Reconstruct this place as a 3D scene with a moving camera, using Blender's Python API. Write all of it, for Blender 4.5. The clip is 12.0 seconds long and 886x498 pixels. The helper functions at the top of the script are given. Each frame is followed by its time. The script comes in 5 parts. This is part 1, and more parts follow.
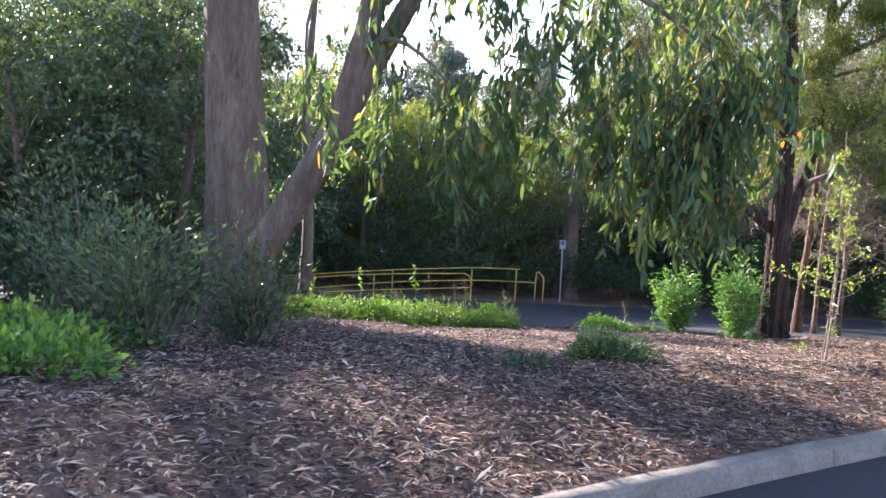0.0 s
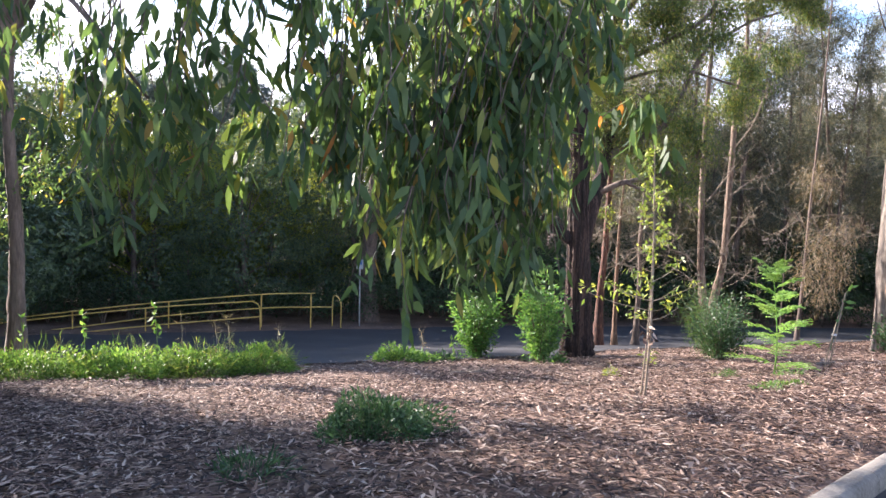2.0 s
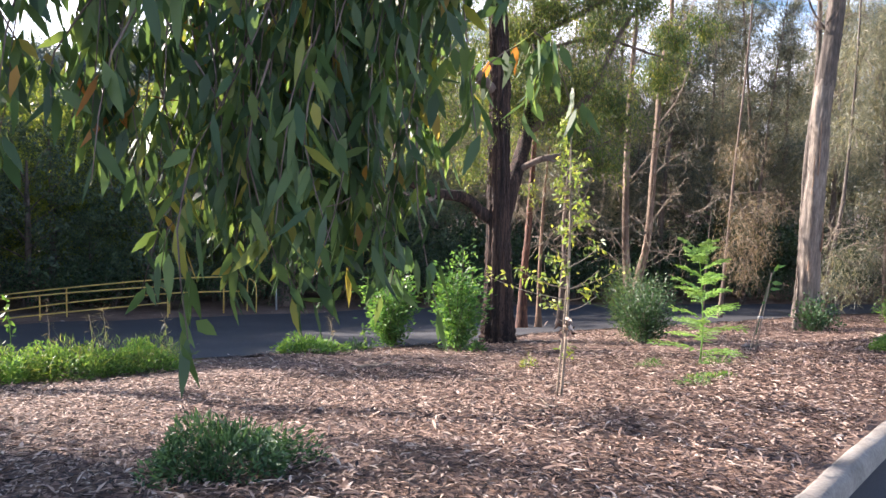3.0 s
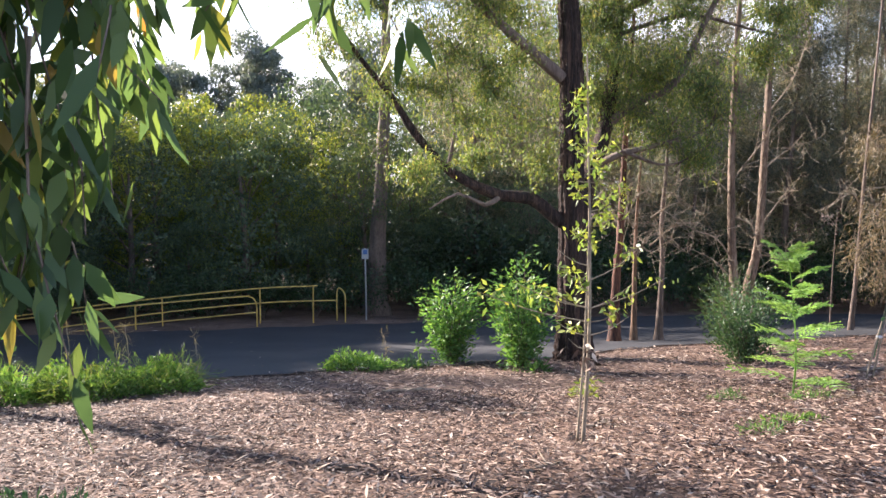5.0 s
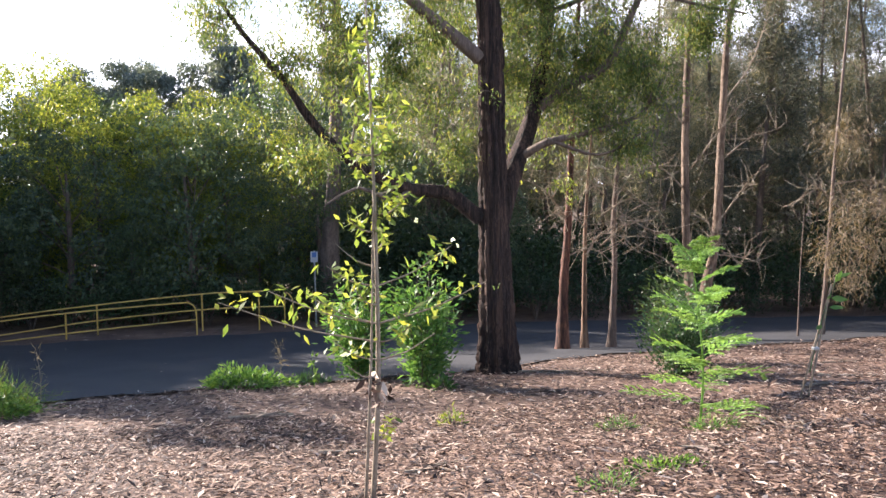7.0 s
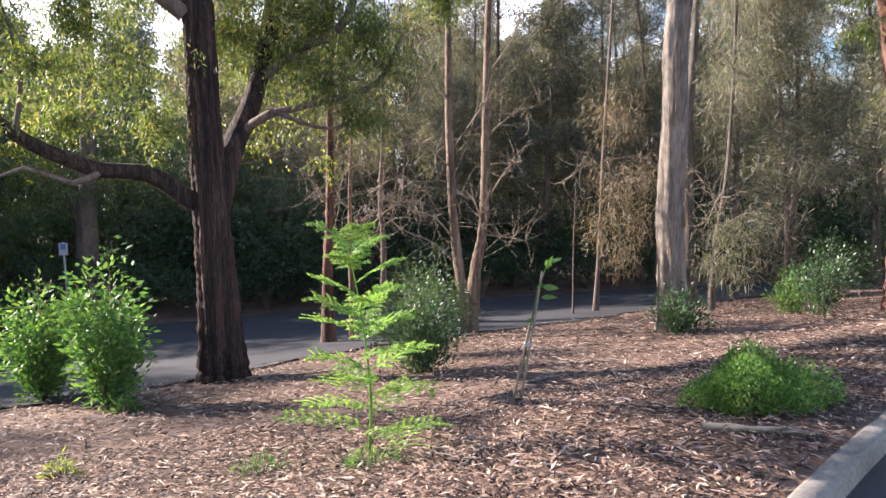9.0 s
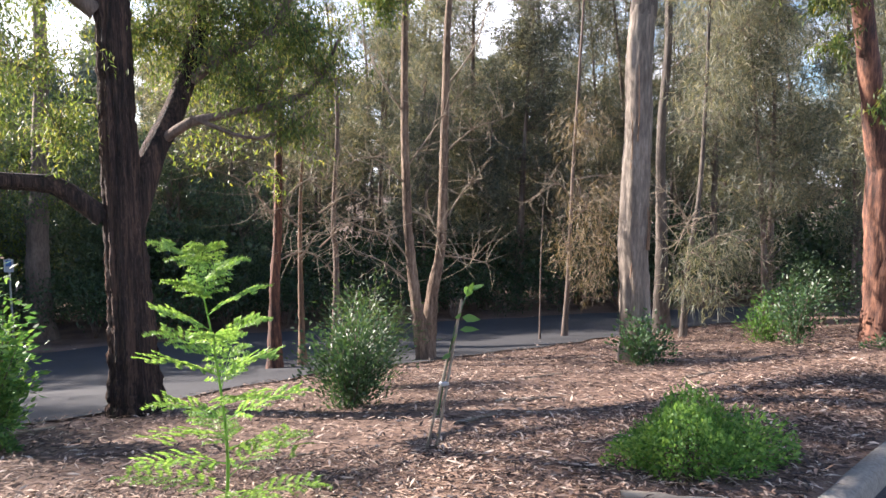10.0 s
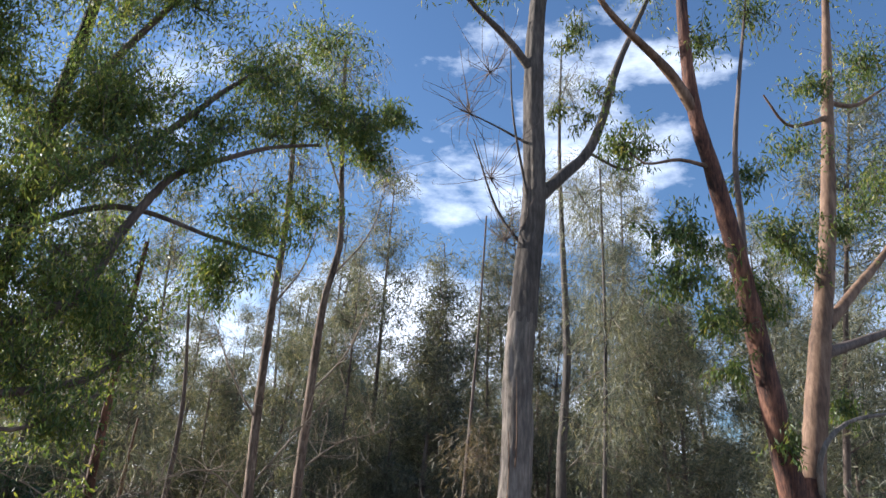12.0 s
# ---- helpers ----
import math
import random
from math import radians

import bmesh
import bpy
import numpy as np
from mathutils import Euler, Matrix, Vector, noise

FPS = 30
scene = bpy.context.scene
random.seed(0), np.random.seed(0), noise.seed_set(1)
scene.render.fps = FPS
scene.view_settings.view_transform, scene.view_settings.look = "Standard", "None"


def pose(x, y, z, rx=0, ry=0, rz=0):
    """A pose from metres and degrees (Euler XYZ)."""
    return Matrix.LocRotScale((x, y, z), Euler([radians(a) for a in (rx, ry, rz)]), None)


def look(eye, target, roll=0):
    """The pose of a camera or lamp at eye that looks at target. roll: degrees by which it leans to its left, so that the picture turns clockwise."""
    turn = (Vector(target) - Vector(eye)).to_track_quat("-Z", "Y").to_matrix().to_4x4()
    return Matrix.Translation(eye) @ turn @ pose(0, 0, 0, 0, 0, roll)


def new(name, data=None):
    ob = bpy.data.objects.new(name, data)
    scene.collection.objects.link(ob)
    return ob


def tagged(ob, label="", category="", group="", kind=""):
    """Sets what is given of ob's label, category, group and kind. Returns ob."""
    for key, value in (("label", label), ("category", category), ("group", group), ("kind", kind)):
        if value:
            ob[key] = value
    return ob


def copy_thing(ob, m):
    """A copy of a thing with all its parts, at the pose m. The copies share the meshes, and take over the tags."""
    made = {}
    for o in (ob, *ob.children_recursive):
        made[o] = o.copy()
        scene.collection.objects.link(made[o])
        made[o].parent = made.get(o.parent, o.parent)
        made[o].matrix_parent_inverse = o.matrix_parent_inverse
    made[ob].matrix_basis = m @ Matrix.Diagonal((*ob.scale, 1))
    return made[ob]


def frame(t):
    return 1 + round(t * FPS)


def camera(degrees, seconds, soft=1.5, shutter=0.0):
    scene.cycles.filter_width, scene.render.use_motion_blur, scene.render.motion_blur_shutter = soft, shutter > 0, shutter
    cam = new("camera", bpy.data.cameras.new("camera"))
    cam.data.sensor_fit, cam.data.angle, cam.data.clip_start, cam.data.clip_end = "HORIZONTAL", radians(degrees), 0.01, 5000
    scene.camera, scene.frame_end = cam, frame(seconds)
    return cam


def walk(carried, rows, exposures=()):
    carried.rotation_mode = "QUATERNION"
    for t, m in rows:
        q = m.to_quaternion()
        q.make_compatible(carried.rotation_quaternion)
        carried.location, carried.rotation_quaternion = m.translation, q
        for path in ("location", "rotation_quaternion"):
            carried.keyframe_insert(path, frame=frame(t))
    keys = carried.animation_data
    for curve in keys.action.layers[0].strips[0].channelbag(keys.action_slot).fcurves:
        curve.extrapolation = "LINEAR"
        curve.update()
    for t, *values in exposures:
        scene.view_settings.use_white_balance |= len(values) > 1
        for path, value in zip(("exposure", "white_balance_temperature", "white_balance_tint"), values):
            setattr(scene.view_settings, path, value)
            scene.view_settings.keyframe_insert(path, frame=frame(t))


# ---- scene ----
cam = camera(59.7, 12.0)

PATH = [
    (0, (0.059, -0.093, 1.452), (0.028, 1.896, 1.242), 3.1),
    (0.5, (0.192, 0.482, 1.431), (0.158, 2.475, 1.268), 3.6),
    (1, (0.377, 1.03, 1.379), (0.476, 3.022, 1.223), 2.2),
    (1.5, (0.563, 1.547, 1.356), (0.772, 3.528, 1.177), 2.8),
    (2, (0.799, 2.141, 1.345), (1.255, 4.083, 1.204), 1.9),
    (2.5, (1.127, 2.631, 1.323), (1.728, 4.531, 1.16), 1.1),
    (2.7, (1.249, 2.818, 1.329), (1.882, 4.706, 1.145), 1.7),
    (4.3, (2.245, 3.738, 1.272), (2.67, 5.683, 1.081), 1.7),
    (4.5, (2.411, 3.816, 1.281), (2.78, 5.773, 1.096), 1.2),
    (5, (2.832, 4.097, 1.241), (3.148, 6.064, 1.06), 0.3),
    (5.5, (3.171, 4.43, 1.23), (3.426, 6.406, 1.056), -0.1),
    (6, (3.527, 4.696, 1.173), (3.703, 6.681, 1.004), -0.2),
    (6.5, (3.962, 4.958, 1.137), (4.203, 6.933, 0.935), 0.3),
    (7, (4.457, 5.262, 1.077), (4.783, 7.227, 0.904), -0.1),
    (7.5, (4.926, 5.519, 1.026), (5.441, 7.445, 0.866), 1.0),
    (7.7, (5.121, 5.604, 1.021), (5.729, 7.503, 0.866), 0.2),
    (9.3, (6.509, 6.446, 1.024), (7.28, 8.277, 0.795), -0.3),
    (9.5, (6.705, 6.561, 0.993), (7.494, 8.387, 0.784), -0.2),
    (10, (7.188, 6.857, 0.958), (7.966, 8.691, 0.783), 0.1),
    (10.5, (7.702, 7.143, 0.907), (8.428, 8.997, 0.719), 1.2),
    (11, (8.227, 7.377, 0.831), (8.986, 9.227, 0.809), 1.4),
    (11.5, (8.628, 7.632, 0.906), (9.491, 9.407, 1.232), 1.1),
    (12, (8.986, 8.138, 0.96), (9.856, 9.818, 1.608), 3.3),
]
walk(cam, [(t, look(eye, target, roll)) for t, eye, target, roll in PATH], exposures=[(0, 2.4, 5900, 18), (2.5, 2.25, 6100, 18), (4.5, 2.15, 6200, 17), (5.5, 2.03, 6200, 16), (9.5, 2.03, 6200, 17), (10.5, 2.05, 6150, 14), (11.0, 2.0, 6150, 13), (11.5, 1.8, 6000, 11), (12.0, 1.15, 5700, 10)])

# ---- sky and sun ----
SUN_AZ, SUN_EL = 43.5, 22.0        # degrees left of +y, degrees above the horizon
az, el = radians(SUN_AZ), radians(SUN_EL)
to_sun = Vector((-math.sin(az) * math.cos(el), math.cos(az) * math.cos(el), math.sin(el)))
world = bpy.data.worlds.new("world")
scene.world = world
world.use_nodes = True
wn, wl = world.node_tree.nodes, world.node_tree.links
wn.clear()
sky = wn.new("ShaderNodeTexSky")
sky.sky_type, sky.sun_disc = "NISHITA", False
sky.sun_elevation, sky.sun_rotation = el, -az
sky.air_density, sky.dust_density, sky.ozone_density = 1.0, 0.35, 3.0
coord = wn.new("ShaderNodeTexCoord")
stretch = wn.new("ShaderNodeMapping")
stretch.inputs["Scale"].default_value = (1.6, 1.6, 3.6)
puff = wn.new("ShaderNodeTexNoise")
puff.inputs["Scale"].default_value, puff.inputs["Detail"].default_value = 2.3, 7.0
puff.inputs["Roughness"].default_value = 0.58
cover = wn.new("ShaderNodeValToRGB")
cover.color_ramp.elements[0].position, cover.color_ramp.elements[1].position = 0.54, 0.72
cloud = wn.new("ShaderNodeMix")
cloud.data_type = "RGBA"
cloud.inputs["B"].default_value = (11.0, 11.2, 11.8, 1)
back = wn.new("ShaderNodeBackground")
back.inputs["Strength"].default_value = 0.072
out = wn.new("ShaderNodeOutputWorld")
wl.new(coord.outputs["Generated"], stretch.inputs["Vector"])
wl.new(stretch.outputs["Vector"], puff.inputs["Vector"])
split = wn.new("ShaderNodeSeparateXYZ")
low = wn.new("ShaderNodeMapRange")          # more cloud low in the sky
low.inputs["From Min"].default_value, low.inputs["From Max"].default_value = 0.12, 0.5
low.inputs["To Min"].default_value, low.inputs["To Max"].default_value = 0.17, -0.03
bank = wn.new("ShaderNodeMath")
wl.new(coord.outputs["Generated"], split.inputs["Vector"])
wl.new(split.outputs["Z"], low.inputs["Value"])
wl.new(puff.outputs["Fac"], bank.inputs[0])
wl.new(low.outputs["Result"], bank.inputs[1])
wl.new(bank.outputs[0], cover.inputs["Fac"])
wl.new(cover.outputs["Color"], cloud.inputs["Factor"])
wl.new(sky.outputs["Color"], cloud.inputs["A"])
wl.new(cloud.outputs["Result"], back.inputs["Color"])
wl.new(back.outputs["Background"], out.inputs["Surface"])
sun = new("sun", bpy.data.lights.new("sun", "SUN"))
sun.data.energy, sun.data.angle, sun.data.color = 5.0, radians(0.6), (1.0, 0.88, 0.74)
sun.matrix_world = look(to_sun * 50, (0, 0, 0))


# ---- materials ----
def ramp_node(nodes, stops):
    r = nodes.new("ShaderNodeValToRGB")
    while len(r.color_ramp.elements) < len(stops):
        r.color_ramp.elements.new(0.5)
    for e, (p, c) in zip(r.color_ramp.elements, stops):
        e.position, e.color = p, (*c, 1)
    return r


def base_material(name, rough):
    m = bpy.data.materials.new(name)
    m.use_nodes = True
    n, l = m.node_tree.nodes, m.node_tree.links
    b = n["Principled BSDF"]
    b.inputs["Roughness"].default_value = rough
    return m, n, l, b


def mapped_noise(n, l, scale, stretch=(1, 1, 1), detail=5.0, rough=0.6):
    c, mp, t = n.new("ShaderNodeTexCoord"), n.new("ShaderNodeMapping"), n.new("ShaderNodeTexNoise")
    mp.inputs["Scale"].default_value = stretch
    t.inputs["Scale"].default_value, t.inputs["Detail"].default_value, t.inputs["Roughness"].default_value = scale, detail, rough
    l.new(c.outputs["Object"], mp.inputs["Vector"])
    l.new(mp.outputs["Vector"], t.inputs["Vector"])
    return t


def mottled(name, stops, coarse, fine, rough=0.85, bump=0.3, depth=0.02, stretch=(1, 1, 1), metal=0.0):
    """Surface coloured by two scales of noise, with relief."""
    m, n, l, b = base_material(name, rough)
    a, f = mapped_noise(n, l, coarse, stretch), mapped_noise(n, l, fine, stretch, 4.0)
    mix = n.new("ShaderNodeMath")
    mix.operation = "MULTIPLY_ADD"
    mix.inputs[1].default_value = 0.55
    half = n.new("ShaderNodeMath")
    half.operation = "MULTIPLY"
    half.inputs[1].default_value = 0.45
    l.new(f.outputs["Fac"], half.inputs[0])
    l.new(a.outputs["Fac"], mix.inputs[0])
    l.new(half.outputs[0], mix.inputs[2])
    r = ramp_node(n, stops)
    l.new(mix.outputs[0], r.inputs["Fac"])
    l.new(r.outputs["Color"], b.inputs["Base Color"])
    bp = n.new("ShaderNodeBump")
    bp.inputs["Strength"].default_value, bp.inputs["Distance"].default_value = bump, depth
    l.new(f.outputs["Fac"], bp.inputs["Height"])
    l.new(bp.outputs["Normal"], b.inputs["Normal"])
    b.inputs["Metallic"].default_value = metal
    return m


def leafy(name, stops, trans=0.4, rough=0.5, glow=1.35):
    """Thin leaf: each leaf its own tone, light shining through."""
    m, n, l, b = base_material(name, rough)
    g = n.new("ShaderNodeNewGeometry")
    r = ramp_node(n, stops)
    l.new(g.outputs["Random Per Island"], r.inputs["Fac"])
    who, vary = n.new("ShaderNodeObjectInfo"), n.new("ShaderNodeMapRange")
    vary.inputs["To Min"].default_value, vary.inputs["To Max"].default_value = 0.78, 1.28
    l.new(who.outputs["Random"], vary.inputs["Value"])
    tone = n.new("ShaderNodeHueSaturation")
    l.new(vary.outputs["Result"], tone.inputs["Value"])
    l.new(r.outputs["Color"], tone.inputs["Color"])
    r = tone
    l.new(r.outputs["Color"], b.inputs["Base Color"])
    t = n.new("ShaderNodeBsdfTranslucent")
    bright = n.new("ShaderNodeMix")
    bright.data_type, bright.blend_type = "RGBA", "MULTIPLY"
    bright.inputs["Factor"].default_value = 1.0
    bright.inputs["B"].default_value = (glow * 1.1, glow, glow * 0.55, 1)
    l.new(r.outputs["Color"], bright.inputs["A"])
    l.new(bright.outputs["Result"], t.inputs["Color"])
    mx = n.new("ShaderNodeMixShader")
    mx.inputs["Fac"].default_value = trans
    l.new(b.outputs["BSDF"], mx.inputs[1])
    l.new(t.outputs["BSDF"], mx.inputs[2])
    l.new(mx.outputs["Shader"], n["Material Output"].inputs["Surface"])
    return m


def flakes(name, stops, rough=0.8):
    m, n, l, b = base_material(name, rough)
    g = n.new("ShaderNodeNewGeometry")
    r = ramp_node(n, stops)
    l.new(g.outputs["Random Per Island"], r.inputs["Fac"])
    l.new(r.outputs["Color"], b.inputs["Base Color"])
    return m


MULCH = mottled("mulch_soil", [(0.3, (0.045, 0.027, 0.02)), (0.5, (0.15, 0.092, 0.066)), (0.7, (0.3, 0.2, 0.142))], 0.8, 18.0, 0.95, 0.8, 0.04)
ASPHALT = mottled("asphalt", [(0.3, (0.018, 0.019, 0.023)), (0.55, (0.03, 0.031, 0.036)), (0.8, (0.052, 0.052, 0.055))], 0.8, 60.0, 0.85, 0.4, 0.01)
CONCRETE = mottled("kerb_concrete", [(0.28, (0.08, 0.072, 0.062)), (0.5, (0.19, 0.172, 0.15)), (0.75, (0.32, 0.3, 0.265))], 2.2, 40.0, 0.9, 0.4, 0.01)
BARK_DARK = mottled("stringy_bark", [(0.4, (0.01, 0.007, 0.006)), (0.5, (0.042, 0.026, 0.021)), (0.62, (0.13, 0.078, 0.058))], 3.5, 15.0, 0.95, 1.0, 0.08, (3, 3, 0.2))
BARK_PALE = mottled("smooth_pale_bark", [(0.34, (0.055, 0.046, 0.038)), (0.5, (0.155, 0.128, 0.104)), (0.68, (0.34, 0.285, 0.23))], 1.6, 14.0, 0.85, 0.6, 0.02, (2, 2, 0.35))
BARK_UPPER = mottled("grey_upper_bark", [(0.34, (0.03, 0.025, 0.021)), (0.5, (0.085, 0.07, 0.058)), (0.68, (0.2, 0.165, 0.135))], 1.8, 14.0, 0.9, 0.6, 0.02, (2, 2, 0.35))
BARK_RED = mottled("red_brown_bark", [(0.38, (0.022, 0.01, 0.008)), (0.5, (0.1, 0.042, 0.026)), (0.64, (0.26, 0.12, 0.07))], 2.4, 11.0, 0.85, 0.7, 0.02, (2.5, 2.5, 0.45))
BARK_TAN = mottled("tan_upper_bark", [(0.34, (0.06, 0.034, 0.021)), (0.5, (0.17, 0.1, 0.06)), (0.68, (0.32, 0.21, 0.135))], 2.0, 9.0, 0.8, 0.4, 0.015, (2.5, 2.5, 0.4))
BARK_GREY = mottled("grey_brown_bark", [(0.3, (0.05, 0.036, 0.03)), (0.5, (0.14, 0.105, 0.085)), (0.72, (0.26, 0.2, 0.165))], 3.0, 14.0, 0.95, 0.7, 0.02, (2.5, 2.5, 0.5))
BARK_OAK = mottled("pinkish_grey_bark", [(0.36, (0.05, 0.036, 0.027)), (0.5, (0.15, 0.105, 0.076)), (0.66, (0.31, 0.235, 0.175))], 3.0, 14.0, 0.95, 0.8, 0.03, (2.5, 2.5, 0.5))
# darker copy of the shrub leaf; shade under the trees is in its colour
LEAF_PAINTED_SHADE = leafy("shade_darkened_leaf", [(0.0, (0.016, 0.036, 0.015)), (0.6, (0.032, 0.065, 0.024)), (1.0, (0.06, 0.1, 0.035))], 0.2)
TWIG = mottled("bare_twig", [(0.3, (0.13, 0.098, 0.068)), (0.5, (0.25, 0.2, 0.145)), (0.7, (0.4, 0.34, 0.26))], 4.0, 20.0, 0.9, 0.2, 0.01)
RAIL_PAINT = mottled("worn_yellow_paint", [(0.25, (0.25, 0.15, 0.05)), (0.45, (0.62, 0.42, 0.10)), (0.75, (0.72, 0.52, 0.16))], 3.0, 25.0, 0.5, 0.1, 0.003)
GALV = mottled("galvanised_steel", [(0.3, (0.35, 0.36, 0.37)), (0.6, (0.5, 0.51, 0.52))], 4.0, 30.0, 0.45, 0.1, 0.003, metal=0.6)
SIGN_FACE = mottled("sign_face", [(0.3, (0.3, 0.33, 0.36)), (0.6, (0.42, 0.45, 0.48))], 4.0, 20.0, 0.4, 0.05, 0.002)
SIGN_BLUE = mottled("sign_blue", [(0.3, (0.05, 0.13, 0.35)), (0.6, (0.07, 0.17, 0.42))], 4.0, 20.0, 0.4, 0.05, 0.002)
LEAF_GUM = leafy("gum_leaf", [(0.0, (0.045, 0.09, 0.045)), (0.45, (0.085, 0.155, 0.062)), (0.88, (0.15, 0.225, 0.07)), (0.97, (0.32, 0.32, 0.07)), (1.0, (0.42, 0.16, 0.05))], 0.5)
LEAF_BIG = leafy("tall_gum_leaf", [(0.0, (0.05, 0.085, 0.03)), (0.5, (0.10, 0.15, 0.045)), (0.85, (0.17, 0.21, 0.06)), (1.0, (0.30, 0.28, 0.08))], 0.48)
LEAF_SCRUB = leafy("scrub_leaf", [(0.0, (0.036, 0.066, 0.042)), (0.5, (0.072, 0.115, 0.06)), (1.0, (0.12, 0.165, 0.07))], 0.26)
# lighter yellow-green scrub leaf, with the sunlight painted into the colour
LEAF_SUN_PAINTED = leafy("sun_coloured_scrub_leaf", [(0.0, (0.09, 0.145, 0.03)), (0.5, (0.18, 0.235, 0.05)), (1.0, (0.3, 0.32, 0.07))], 0.54)
# pale blue-grey because distance haze is mixed into the leaf colour
LEAF_FAR_HAZED = leafy("hazed_far_leaf", [(0.0, (0.075, 0.1, 0.1)), (0.6, (0.105, 0.135, 0.13)), (1.0, (0.14, 0.17, 0.15))], 0.35)
NEEDLE = leafy("she_oak_needle", [(0.0, (0.062, 0.074, 0.06)), (0.5, (0.135, 0.147, 0.112)), (0.85, (0.225, 0.226, 0.17)), (1.0, (0.33, 0.295, 0.21))], 0.42, 0.5, 1.15)
NEEDLE_DRY = leafy("dry_needle", [(0.0, (0.13, 0.105, 0.07)), (0.6, (0.22, 0.175, 0.12)), (1.0, (0.32, 0.265, 0.19))], 0.3, 0.6, 1.0)
LEAF_SHRUB = leafy("bright_shrub_leaf", [(0.0, (0.045, 0.12, 0.035)), (0.5, (0.085, 0.19, 0.05)), (1.0, (0.16, 0.28, 0.075))], 0.42)
LEAF_DARK = leafy("dark_shrub_leaf", [(0.0, (0.026, 0.062, 0.03)), (0.6, (0.045, 0.1, 0.042)), (1.0, (0.08, 0.15, 0.058))], 0.3)
LEAF_FERN = leafy("feathery_leaf", [(0.0, (0.035, 0.075, 0.03)), (0.6, (0.065, 0.12, 0.045)), (1.0, (0.11, 0.17, 0.06))], 0.4)
LEAF_HERB = leafy("weed_leaf", [(0.0, (0.055, 0.135, 0.032)), (0.5, (0.115, 0.23, 0.055)), (1.0, (0.2, 0.32, 0.085))], 0.44)
LEAF_WATTLE = leafy("wattle_frond", [(0.0, (0.13, 0.26, 0.07)), (0.6, (0.21, 0.37, 0.1)), (1.0, (0.3, 0.46, 0.15))], 0.48)
LEAF_YELLOW = leafy("yellow_green_leaf", [(0.0, (0.085, 0.145, 0.035)), (0.6, (0.17, 0.23, 0.05)), (1.0, (0.31, 0.33, 0.07))], 0.42)
LITTER = flakes("leaf_litter", [(0.0, (0.016, 0.01, 0.008)), (0.35, (0.07, 0.04, 0.03)), (0.62, (0.2, 0.122, 0.088)), (0.86, (0.42, 0.295, 0.22)), (1.0, (0.64, 0.53, 0.43))])
GRASS = leafy("grass_blade", [(0.0, (0.07, 0.15, 0.03)), (0.6, (0.13, 0.22, 0.04)), (1.0, (0.26, 0.27, 0.08))], 0.4)
DRY_GRASS = leafy("dry_grass", [(0.0, (0.2, 0.16, 0.09)), (1.0, (0.4, 0.33, 0.2))], 0.35)


# ---- mesh helpers ----
class Geo:
    """Gathers vertices and faces of three or four corners."""

    def __init__(self):
        self.v, self.f, self.n = [], [], 0

    def add(self, v, f):
        v, f = np.asarray(v, float).reshape(-1, 3), np.asarray(f, int)
        f = f if f.ndim == 2 else f.reshape(-1, 4)
        self.v.append(v)
        self.f.append(f + self.n)
        self.n += len(v)
        return self

    def mesh(self, name, material, smooth=False):
        v, f = np.concatenate(self.v), np.concatenate([q.ravel() for q in self.f])
        sides = np.concatenate([np.full(len(q), q.shape[1]) for q in self.f])
        me = bpy.data.meshes.new(name)
        me.vertices.add(len(v))
        me.vertices.foreach_set("co", v.ravel())
        me.loops.add(f.size)
        me.loops.foreach_set("vertex_index", f.astype(np.int32))
        me.polygons.add(len(sides))
        me.polygons.foreach_set("loop_start", (np.cumsum(sides) - sides).astype(np.int32))
        if smooth:
            me.polygons.foreach_set("use_smooth", np.ones(len(sides), bool))
        me.update(calc_edges=True)
        me.materials.append(material)
        return me


def part(name, geo, material, parent, label="", smooth=False, kind=""):
    ob = new(name, geo.mesh(name, material, smooth))
    ob.parent = parent
    return tagged(ob, label, kind=kind)


def thing(name, at, label, category, group="", kind=""):
    ob = new(name)
    ob.location = at
    ob.empty_display_size = 0.2
    return tagged(ob, label, category, group, kind)


def solid(name, geo, material, label, category="", group="", kind="", smooth=False):
    return tagged(new(name, geo.mesh(name, material, smooth)), label, category, group, kind)


def curve_points(pts, step):
    """Catmull-Rom through the given points."""
    p = np.asarray(pts, float)
    p = np.vstack([2 * p[0] - p[1], p, 2 * p[-1] - p[-2]])
    res = []
    for i in range(1, len(p) - 2):
        k = max(2, int(np.linalg.norm(p[i + 1] - p[i]) / step))
        t = np.linspace(0, 1, k, endpoint=False)[:, None]
        a, b, c, d = p[i - 1], p[i], p[i + 1], p[i + 2]
        res.append(0.5 * (2 * b + (c - a) * t + (2 * a - 5 * b + 4 * c - d) * t ** 2 + (3 * b - a - 3 * c + d) * t ** 3))
    res.append(p[-2:-1])
    return np.vstack(res)


